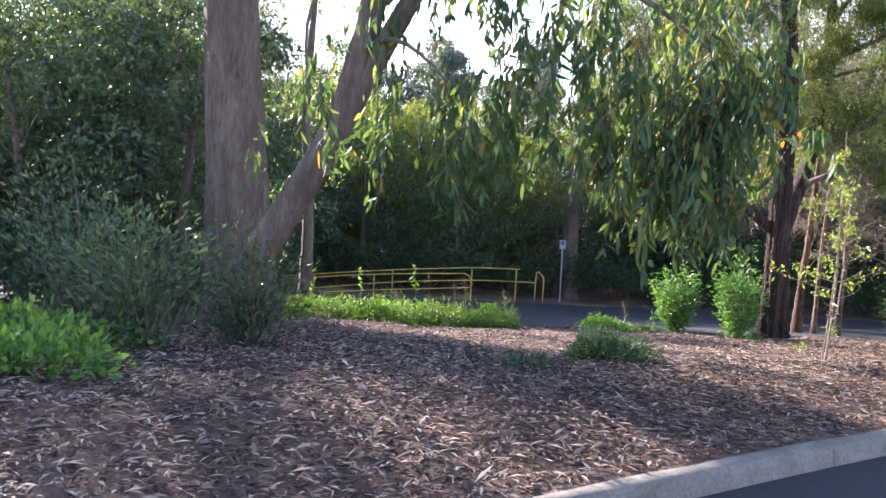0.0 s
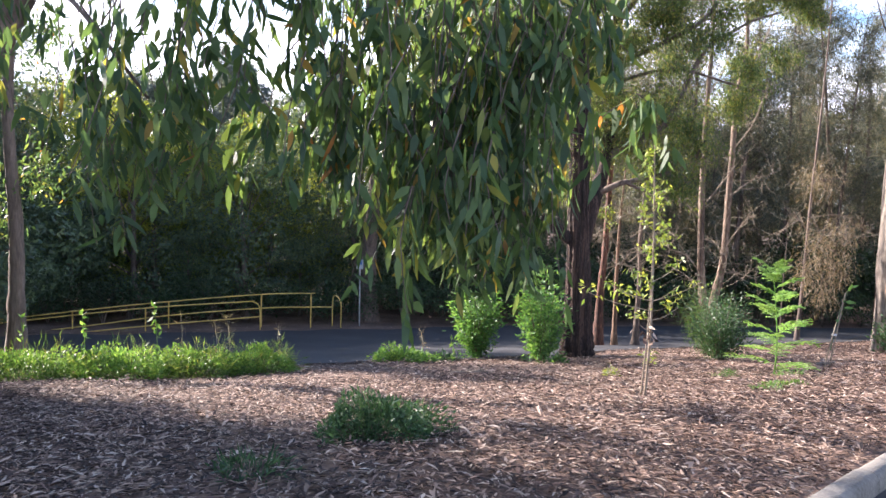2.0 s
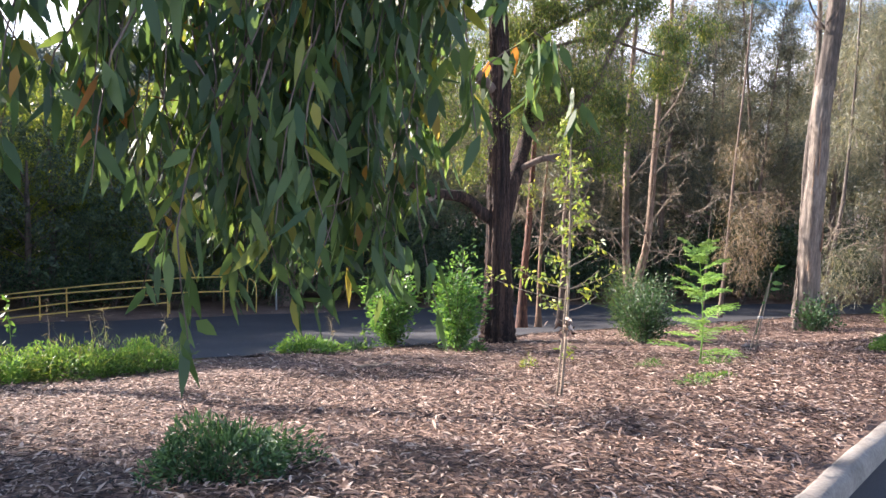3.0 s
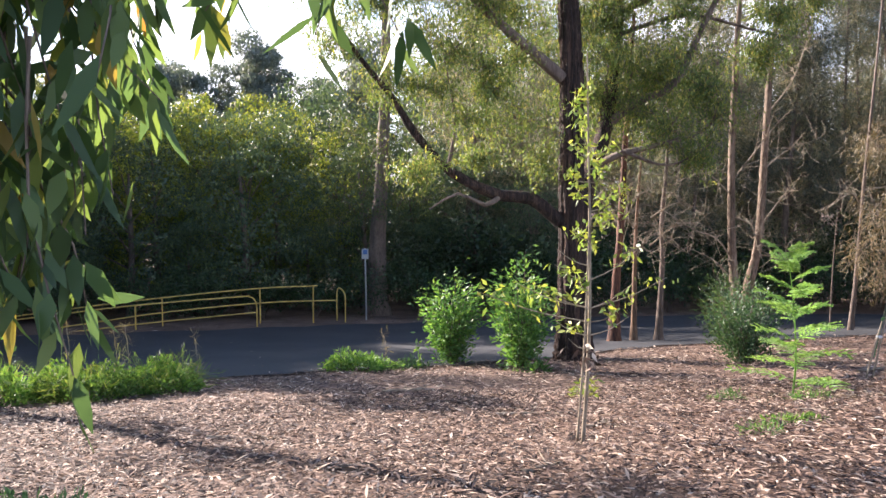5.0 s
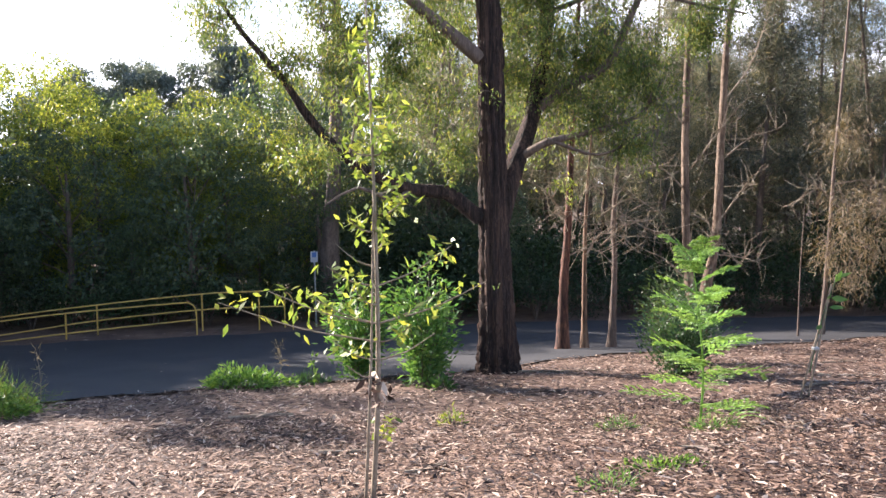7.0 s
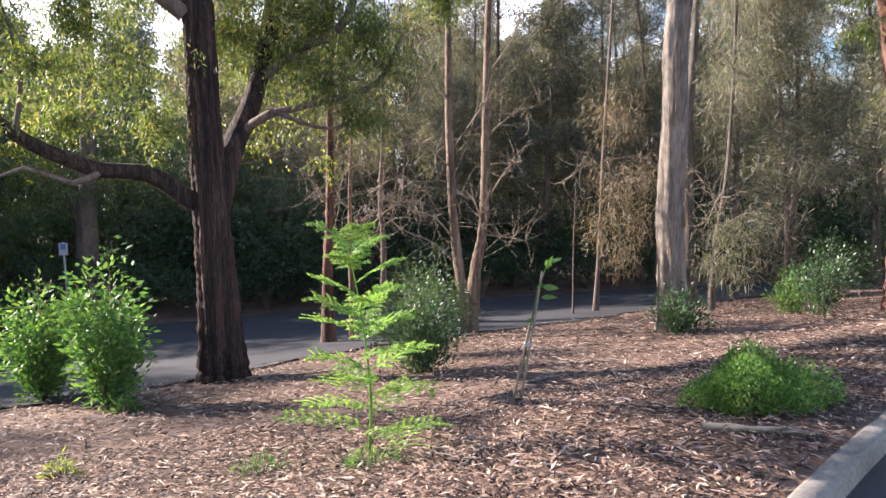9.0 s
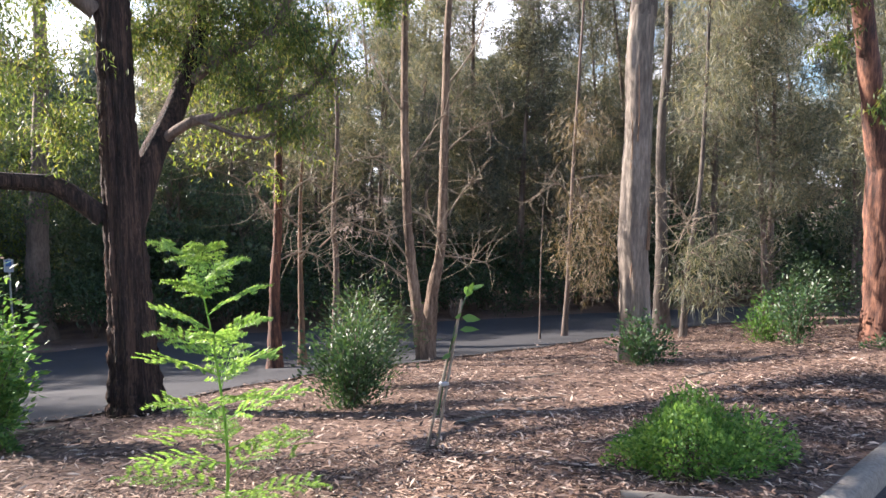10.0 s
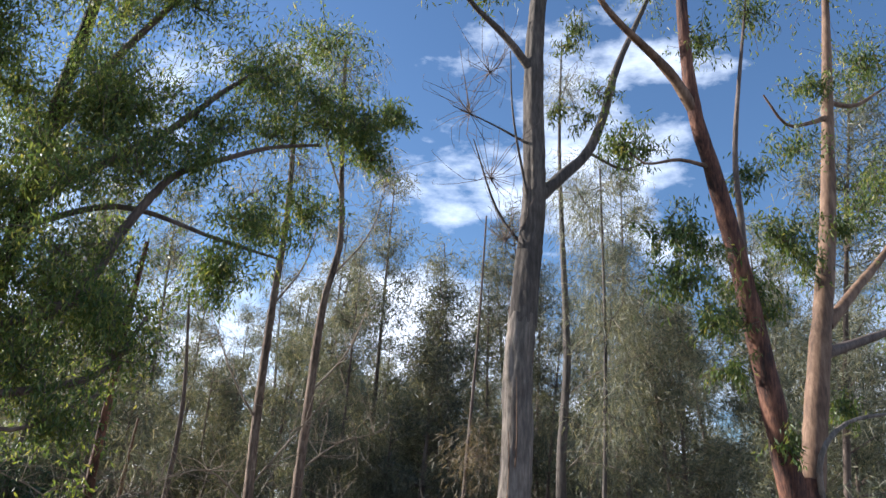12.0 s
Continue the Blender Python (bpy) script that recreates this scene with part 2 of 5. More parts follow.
def tube(geo, pts, r0, r1, sides=8, step=0.3, rough=0.0, rng=None, flare=0.0, ribs=0):
    """A tapered limb along pts; rough makes it knobbly, ribs adds bark ridges, flare widens its foot."""
    c = curve_points(pts, step)
    n = len(c)
    tan = np.gradient(c, axis=0)
    tan /= np.linalg.norm(tan, axis=1)[:, None] + 1e-9
    ref = np.array([0.13, 0.99, 0.05]) if abs(tan[0, 2]) > 0.6 else np.array([0.05, 0.1, 1.0])
    u = np.cross(tan, ref)
    u /= np.linalg.norm(u, axis=1)[:, None] + 1e-9
    w = np.cross(tan, u)
    s = np.linspace(0, 1, n)
    r = r0 + (r1 - r0) * s
    if flare:
        r = r * (1 + flare * np.exp(-s * 14))
    ang = np.arange(sides) * 2 * np.pi / sides
    rr = np.repeat(r[:, None], sides, 1)
    if rough and rng is not None:
        rr = rr * (1 + rough * rng.normal(0, 0.5, (n, sides)) + rough * rng.normal(0, 0.6, (n, 1)))
    if ribs:
        twist = ang[None, :] + s[:, None] * 1.3
        wave = 0.9 * np.sin(s * 23)[:, None] + 0.5 * np.sin(s * 51 + 2)[:, None]
        rr = rr * (1 + 0.06 * np.sin(twist * ribs + wave) + 0.03 * np.sin(twist * ribs * 2 - wave))
    v = c[:, None, :] + rr[..., None] * (np.cos(ang)[None, :, None] * u[:, None, :] + np.sin(ang)[None, :, None] * w[:, None, :])
    i = np.arange(n - 1)[:, None] * sides
    j = np.arange(sides)[None, :]
    k = (j + 1) % sides
    f = np.stack([i + j, i + k, i + sides + k, i + sides + j], -1).reshape(-1, 4)
    geo.add(v.reshape(-1, 3), f)
    return c


def unit(v):
    return v / (np.linalg.norm(v, axis=-1, keepdims=True) + 1e-9)


def leaves(geo, c, d, length, width, rng, fold=0.25, curl=0.0):
    """Pointed leaves from the base points c along d, each a folded four-cornered blade (with no fold: a plain three-cornered one; with curl: two blades, bent)."""
    n = len(c)
    if n == 0:
        return
    d = unit(d)
    side = unit(np.cross(d, rng.normal(size=(n, 3))))
    up = np.cross(side, d)
    L = length * rng.uniform(0.65, 1.25, (n, 1))
    W = width * rng.uniform(0.7, 1.25, (n, 1)) * 0.5
    if fold == 0:
        v = np.stack([c - side * W, c + side * W, c + d * L], 1)
        geo.add(v.reshape(-1, 3), np.arange(3 * n).reshape(-1, 3))
        return
    if not curl:
        v = np.stack([c, c + d * L * 0.42 + side * W + up * W * fold, c + d * L, c + d * L * 0.42 - side * W + up * W * fold], 1)
        geo.add(v.reshape(-1, 3), np.arange(4 * n).reshape(-1, 4))
        return
    bend = up * L * curl * rng.uniform(-1, 1, (n, 1))
    a, b, e = c + d * L * 0.3 + bend * 0.3, c + d * L * 0.65 + bend * 0.75, c + d * L + bend * 1.6
    v = np.stack([c, a + side * W, b + side * W * 0.75, e, b - side * W * 0.75, a - side * W], 1)
    k = np.arange(n)[:, None] * 6
    geo.add(v.reshape(-1, 3), np.concatenate([k + np.array([[0, 1, 2, 5]]), k + np.array([[5, 2, 3, 4]])]).reshape(-1, 4))


def in_ball(n, rng, shell=0.5):
    v = unit(rng.normal(size=(n, 3)))
    return v * (shell + (1 - shell) * rng.uniform(0, 1, (n, 1))) ** 0.8


def sprays(geo, twigs, start, center, radius, n_twig, n_leaf, length, width, rng, droop=1.0, curl=0.0, twig_r=0.006):
    """A clump: twigs fan out from its heart and end in tufts of leaves."""
    radius = np.asarray(radius) * 1.35
    ends = np.asarray(center) + in_ball(n_twig, rng, 0.15) * radius
    heart = np.asarray(center, float) - np.array([0, 0, 0.25]) * radius
    for e in ends:
        mid = (heart + e) / 2 + rng.normal(0, 0.1, 3) * radius
        tip = e + np.array([0, 0, -0.2 * droop]) * rng.uniform(0.4, 1.2) * np.mean(radius)
        if twigs is not None:
            tube(twigs, [heart, mid, e, tip], twig_r, twig_r * 0.35, 3, 0.5)
        t = rng.uniform(0.15, 1.0, (n_leaf, 1)) ** 0.7
        base = np.where(t < 0.5, heart + (mid - heart) * (t / 0.5), mid + (e - mid) * ((t - 0.5) / 0.5))
        base = np.where(t > 0.85, e + (tip - e) * ((t - 0.85) / 0.15), base) + rng.normal(0, 0.11, (n_leaf, 3)) * np.mean(radius)
        leaves(geo, base, rng.normal(0, 0.55, (n_leaf, 3)) + np.array([0, 0, -droop]), length, width, rng, 0.25, curl)


# ---- lie of the land ----
def ease(a, b, v):
    v = np.clip((v - a) / (b - a), 0, 1)
    return v * v * (3 - 2 * v)


def kerb_y(x):
    c = np.clip(x, -14, 26)
    return 3.39 + 0.696 * (c - 0.39) - 0.0126 * (c - 0.39) * (c - 5) + 0.3 * (x - c)


def lot(x, y):
    return -0.05 - 0.056 * np.clip(0.735 * x + 0.678 * y, -14, 36)


def slope(x, y):
    s = np.clip(y, -4, 36)
    far = np.clip(s - 20, 0, 16)
    return -0.32 - 0.165 * (np.minimum(s, 20) - 7) - 0.165 * far * (1 - 0.42 * far / 16)


def ground(x, y):
    """Height of the mulch, the road base and the land beyond."""
    x, y = np.asarray(x, float), np.asarray(y, float)
    d = (y - kerb_y(x)) * 0.84
    k = ease(0, 3, d)
    rough = 0.025 * np.sin(x * 1.7 + 0.6 * y) * np.sin(y * 1.3 - 0.4 * x) * k
    return np.where(d < -0.06, lot(x, y) - 0.06, (lot(x, y) + 0.10) * (1 - k) + slope(x, y) * k + rough)


def on(x, y, dz=0.0):
    return (x, y, float(ground(x, y)) + dz)


def near_edge(x):
    return 15.4 + 0.30 * x + 1.4 * ease(6, 10, x) - 0.004 * np.clip(x - 12, 0, 30) ** 2


def far_edge(x):
    return 29.3 + 0.12 * np.minimum(x, 10) - 0.010 * np.clip(x - 10, 0, 40) ** 2


def grid(geo, X, Y, Z):
    n, m = X.shape
    i = np.arange(n - 1)[:, None] * m
    j = np.arange(m - 1)[None, :]
    geo.add(np.stack([X, Y, Z], -1).reshape(-1, 3), np.stack([i + j, i + m + j, i + m + j + 1, i + j + 1], -1).reshape(-1, 4))


def reach(lo, hi, step, far):
    inner = np.arange(lo, hi + step / 2, step)
    grow = np.geomspace(step, far, 18)
    return np.concatenate([(lo - grow)[::-1], inner, hi + grow])


xs = reach(-14, 34, 0.3, 700)
vs = np.sort(np.concatenate([reach(-3, 32, 0.3, 700), [-0.08, -0.05, 0.0]]))
VX, VV = np.meshgrid(xs, vs, indexing="ij")
VY = kerb_y(VX) + VV
g = Geo()
grid(g, VX, VY, ground(VX, VY))
solid("ground", g, MULCH, "brown bark-mulch and leaf-litter slope", kind="structure", smooth=True)

# car park asphalt in front of the kerb
g = Geo()
VX, VV = np.meshgrid(np.arange(-22, 34, 0.5), np.linspace(-18, -0.02, 30), indexing="ij")
VY = kerb_y(VX) + VV
grid(g, VX, VY, lot(VX, VY))
solid("road", g, ASPHALT, "dark grey car park asphalt below the kerb", kind="structure", smooth=True)

# wide shared path across the slope
g = Geo()
px = np.arange(-30, 46, 0.3)
wob = 0.18 * np.sin(px * 1.9) + 0.12 * np.sin(px * 4.3 + 1) + 0.1 * np.sin(px * 0.7)
tt = np.linspace(0, 1, 40)
VX = np.repeat(px[:, None], len(tt), 1)
VY = (near_edge(px) + wob)[:, None] * (1 - tt) + (far_edge(px) + 0.5 * wob)[:, None] * tt
grid(g, VX, VY, ground(VX, VY) + 0.035)
solid("pavement", g, ASPHALT, "shaded dark blue-grey asphalt path", kind="structure", smooth=True)

# kerb of cast concrete lengths
kerb = thing("kerb", on(5, float(kerb_y(5.0))), "grey weathered concrete kerb edging the mulch", "", kind="structure")
kerb.location = (0, 0, 0)
prof = np.array([(0.0, -0.12), (0.0, 0.085), (-0.012, 0.118), (-0.035, 0.13), (-0.115, 0.13), (-0.14, 0.115), (-0.155, 0.08), (-0.175, -0.12)])
rng = np.random.default_rng(3)
for x0 in np.arange(-8, 24, 2.1):
    g = Geo()
    kx = np.linspace(x0, x0 + 2.092, 9)
    ky = kerb_y(kx)
    sl = np.gradient(ky, kx)
    nx, ny = -sl / np.hypot(1, sl), 1 / np.hypot(1, sl)
    jit = rng.normal(0, 0.004, (9, len(prof)))
    X = kx[:, None] + nx[:, None] * prof[None, :, 0]
    Y = ky[:, None] + ny[:, None] * prof[None, :, 0]
    grid(g, X, Y, lot(kx, ky)[:, None] + prof[None, :, 1] + jit)
    e = len(prof)
    for row in (0, 8):                                # end faces
        b = row * e
        g.add(np.stack([X[row], Y[row], lot(kx, ky)[row] + prof[:, 1] + jit[row]], -1), [[0, 1, 6, 7], [1, 2, 5, 6], [2, 3, 4, 5]])
    part("kerb_length", g, CONCRETE, kerb, smooth=True)


# ---- trees ----
def P(pts, at):
    """World points, relative to a tree's foot."""
    return [np.asarray(p, float) - np.asarray(at) for p in pts]


def big_tree():
    """Dark stringy-barked tree on the slope above the path, forked low, with a long drooping limb."""
    rng = np.random.default_rng(11)
    at = np.array(on(7.27, 17.3, -0.06))
    t = thing("tree", at, "tall dark stringy-barked gum forked low with a long sweeping limb", "tree")
    g = Geo()
    tube(g, P([(7.36, 17.3, at[2]), (7.33, 17.3, -0.9), (7.28, 17.3, 0.4), (7.25, 17.32, 1.5), (7.22, 17.35, 3.3), (7.1, 17.4, 5.0), (6.9, 17.5, 8.0), (7.0, 17.6, 11.5)], at), 0.255, 0.09, 64, 0.06, 0.05, rng, 0.42, 13)
    part("trunk", g, BARK_DARK, t)
    limbs = [
        ([(7.32, 17.32, 0.2), (7.62, 17.48, 1.2), (8.02, 17.85, 2.05), (8.4, 18.4, 3.3), (8.54, 18.6, 4.65), (8.58, 18.7, 5.9), (8.7, 18.8, 7.3), (8.95, 18.9, 10.2)], 0.175, 0.05),
        ([(7.05, 17.3, 0.5), (6.5, 17.25, 0.92), (5.95, 17.2, 0.96), (5.08, 17.1, 1.34), (4.42, 17.0, 1.99), (4.05, 16.9, 2.54), (3.5, 16.8, 3.18), (3.0, 16.7, 3.9)], 0.125, 0.02),
        ([(7.05, 17.3, 3.0), (6.6, 17.25, 3.35), (6.13, 17.2, 3.69), (5.46, 17.1, 4.22), (4.6, 17.0, 5.2)], 0.115, 0.03),
        ([(7.75, 17.6, 1.45), (8.1, 17.2, 1.7), (8.44, 17.1, 1.78), (9.56, 17.0, 2.12), (9.96, 16.9, 2.81)], 0.07, 0.02),
        ([(8.08, 17.95, 2.2), (8.62, 17.75, 2.66), (9.22, 17.5, 2.98), (9.6, 17.3, 3.9), (10.03, 17.3, 4.66), (10.6, 17.3, 5.04), (11.13, 17.3, 5.34), (11.8, 17.3, 5.57)], 0.085, 0.02),
        ([(8.5, 18.55, 4.4), (9.08, 18.0, 4.7), (9.87, 17.3, 5.22), (10.45, 17.3, 5.97), (11.2, 17.3, 6.75)], 0.07, 0.02),
        ([(8.48, 18.5, 4.0), (9.5, 17.7, 4.25), (10.6, 17.1, 3.9), (11.4, 17.1, 3.8)], 0.05, 0.015),
        ([(8.55, 18.65, 5.3), (9.1, 18.0, 6.3), (9.9, 17.1, 7.3), (10.6, 17.1, 8.1)], 0.07, 0.02),
        ([(7.1, 17.4, 4.6), (6.3, 17.5, 5.6), (5.4, 17.8, 6.4), (4.4, 18.0, 7.4)], 0.10, 0.03),
        ([(7.0, 17.5, 6.5), (7.6, 18.2, 7.6), (8.2, 19.0, 8.8)], 0.08, 0.03),
        ([(5.95, 17.2, 0.96), (5.6, 16.9, 0.8), (5.1, 16.7, 1.0), (4.6, 16.5, 0.75)], 0.05, 0.012),
        ([(5.0, 17.1, 1.4), (5.1, 17.0, 2.2), (4.9, 16.9, 3.2)], 0.04, 0.012),
        ([(8.1, 17.15, 1.75), (8.9, 16.9, 1.5), (9.6, 16.7, 1.9)], 0.035, 0.01),
    ]
    for pts, a, b in limbs:
        g = Geo()
        tube(g, P(pts, at), a, b, 12 if a > 0.1 else 7, 0.2, 0.05, rng, 0.0, 7 if a > 0.1 else 0)
        part("limb", g, BARK_DARK if a > 0.12 else BARK_GREY, t)
    clumps = [(3.2, 16.7, 3.6, 0.9), (3.9, 16.9, 2.9, 0.7), (4.6, 17.0, 3.6, 1.0), (5.0, 17.0, 4.6, 1.0), (5.8, 17.2, 4.4, 0.9), (4.4, 16.5, 1.5, 0.55), (5.3, 16.9, 2.4, 0.6),
              (6.2, 17.2, 2.5, 0.8), (6.3, 17.3, 5.6, 1.1), (5.0, 17.8, 6.8, 1.2), (7.1, 17.5, 6.2, 1.2), (7.6, 18.4, 4.2, 0.9), (8.5, 18.2, 2.9, 0.75), (8.9, 17.0, 2.3, 0.7), (9.7, 16.9, 2.5, 0.7),
              (9.0, 17.1, 3.6, 0.8), (9.6, 17.2, 4.8, 0.9), (10.4, 17.3, 5.6, 0.7), (10.95, 17.3, 6.5, 0.75), (11.8, 17.3, 6.0, 0.65), (12.3, 17.3, 6.0, 0.5), (11.7, 17.3, 7.2, 0.6), (10.7, 17.1, 3.7, 0.65),
              (9.2, 17.3, 5.6, 0.8), (9.9, 17.2, 7.2, 0.9), (8.6, 17.3, 7.0, 1.0), (8.3, 18.8, 8.6, 1.2), (7.0, 17.6, 9.2, 1.3), (8.9, 17.4, 9.5, 1.2), (7.0, 17.6, 11.5, 1.2), (4.4, 18.0, 8.2, 1.2), (6.4, 18.2, 3.6, 0.7), (3.6, 16.8, 4.5, 0.8), (6.6, 17.2, 1.7, 0.6), (9.3, 16.8, 1.7, 0.5), (5.5, 17, 4.4, 0.9), (6.0, 17.2, 5.2, 0.9), (6.3, 18.0, 4.4, 0.8), (5.2, 17.3, 5.8, 1.0), (4.2, 17, 5.3, 0.9), (7.6, 18.4, 5.2, 0.8), (8.0, 18.4, 4.6, 0.8), (6.5, 17.3, 6.8, 1.0), (5.6, 17.1, 3.3, 0.7), (7.6, 18.6, 3.0, 0.6), (4.2, 17.0, 5.9, 0.8), (4.8, 17.0, 5.3, 0.8), (5.5, 17.0, 5.1, 0.8), (3.7, 16.9, 4.2, 0.7), (5.0, 17.2, 3.5, 0.7), (5.8, 17.2, 2.9, 0.6), (4.6, 17.0, 2.9, 0.6), (5.6, 17.4, 1.7, 0.5), (9.4, 16.8, 3.0, 0.6), (8.9, 16.7, 4.2, 0.6), (2.6, 16.6, 4.6, 0.7), (3.4, 16.8, 5.0, 0.8), (2.9, 16.7, 5.4, 0.6), (4.2, 17.0, 4.6, 0.7),
              (12.2, 17.0, 5.9, 0.5), (11.6, 17.0, 6.2, 0.6), (10.9, 17.0, 6.3, 0.6), (12.4, 17.0, 5.5, 0.45), (10.9, 17.0, 4.3, 0.5), (11.6, 17.0, 4.5, 0.45), (10.2, 17.0, 5.0, 0.6), (10.7, 17.0, 3.5, 0.45), (12.7, 17.0, 6.2, 0.35)]
    lv, tw = Geo(), Geo()
    for k in range(34):
        c = np.array([8.6, 18.0, 5.7]) + in_ball(1, rng, 0.2)[0] * (3.2, 1.2, 3.2)
        clumps.append((*c, rng.uniform(0.6, 0.95)))
    for x, y, z, r in clumps:
        sprays(lv, tw, None, np.array([x, y, z]) - at, np.array([r, r, r * 0.8]), int(26 * r + 6), 70, 0.092, 0.02, rng, 0.8, 0, 0.006)
    part("twig_spray", tw, BARK_GREY, t, kind="stuff")
    part("crown", lv, LEAF_BIG, t, "fine olive-green hanging foliage")


def pale_gum():
    rng = np.random.default_rng(12)
    at = np.array(on(15.02, 17.15, -0.06))
    t = thing("tree", at, "tall straight pale smooth-barked gum with a forked top", "tree")
    g = Geo()
    tube(g, P([(15.0, 17.15, at[2]), (14.93, 17.12, -0.8), (14.86, 17.1, 0.2), (14.93, 17.1, 1.9), (14.9, 17.1, 2.9), (14.96, 17.1, 3.7)], at), 0.245, 0.195, 40, 0.08, 0.022, rng, 0.25, 5)
    trunk = part("trunk", g, BARK_PALE, t)
    g = Geo()
    tube(g, P([(14.95, 17.1, 3.55), (15.0, 17.1, 4.2), (15.12, 17.1, 5.6), (15.08, 17.1, 8.0), (15.2, 17.1, 10.2), (15.1, 17.2, 13)], at), 0.2, 0.085, 40, 0.08, 0.022, rng, 0.0, 5)
    part("upper_trunk", g, BARK_UPPER, trunk, "darker grey-brown trunk above the pale lower part")
    for pts, a, b in [([(15.15, 17.1, 5.5), (15.6, 17.1, 6.0), (16.15, 17.1, 6.6), (16.5, 17.1, 7.4), (16.8, 17.1, 8.4), (17.6, 17.1, 10.2)], 0.10, 0.04),
                      ([(15.05, 17.1, 7.7), (14.7, 17.1, 8.05), (14.37, 17.1, 8.28), (13.84, 17.1, 8.6), (13.2, 17.1, 9.3)], 0.07, 0.02),
                      ([(15.1, 17.1, 4.6), (14.6, 17.3, 5.3), (14.2, 17.4, 6.4)], 0.03, 0.008),
                      ([(15.1, 17.1, 5.2), (14.6, 16.9, 6.6), (14.5, 16.9, 7.8)], 0.025, 0.008),
                      ([(15.1, 17.1, 6.4), (14.3, 17.0, 6.5), (13.6, 17.0, 6.6)], 0.025, 0.006),
                      ([(16.2, 17.1, 6.6), (16.9, 17.1, 6.5), (17.4, 17.1, 6.8)], 0.03, 0.01)]:
        g = Geo()
        tube(g, P(pts, at), a, b, 10, 0.2, 0.04, rng)
        part("limb", g, BARK_UPPER, t)
    # strips of shed bark against the trunk
    g = Geo()
    for k in range(16):
        a = rng.uniform(0, 6.28)
        z = rng.uniform(-1.2, 3.4)
        r = 0.25 - 0.012 * (z + 1)
        x, y = 14.9 + r * math.cos(a), 17.1 + r * math.sin(a)
        tube(g, P([(x, y, z), (x + 0.02, y, z + 0.4), (x - 0.01, y, z + rng.uniform(0.6, 1.2))], at), 0.016, 0.005, 4, 0.3)
    part("bark_strip", g, BARK_TAN, t, "peeling strips of tan bark")
    lv, tw = Geo(), Geo()
    for x, y, z, r in [(17.0, 17.1, 6.8, 0.45), (17.3, 17.0, 7.0, 0.35), (16.4, 17.1, 7.9, 0.4), (16.1, 17.0, 7.2, 0.3), (17.7, 17.1, 10.6, 1.0), (13.4, 17.1, 9.3, 0.7), (14.2, 17.1, 8.9, 0.5), (15.2, 17.2, 12.5, 1.4), (16.4, 17.3, 11.5, 1.0), (16.0, 17.1, 8.9, 0.4), (14.0, 17.1, 10.5, 0.8), (16.9, 17.1, 7.0, 0.4), (15.7, 17.3, 7.4, 0.3), (15.9, 17.3, 8.7, 0.3)]:
        sprays(lv, tw, None, np.array([x, y, z]) - at, np.array([r, r, r * 0.8]), int(22 * r + 4), 20, 0.13, 0.026, rng, 1.0)
    for x, y, z, r in [(14.4, 17.2, 6.0, 0.8), (13.9, 17.0, 6.8, 0.7), (14.2, 17.0, 7.6, 0.7), (14.7, 17.2, 5.0, 0.6)]:
        sprays(Geo(), tw, None, np.array([x, y, z]) - at, np.array([r, r, r]), 26, 1, 0.1, 0.02, rng, -0.6, 0, 0.006)
    part("twig_spray", tw, BARK_GREY, t, kind="stuff")
    part("crown", lv, LEAF_BIG, t, "sparse clumps of hanging green leaves")


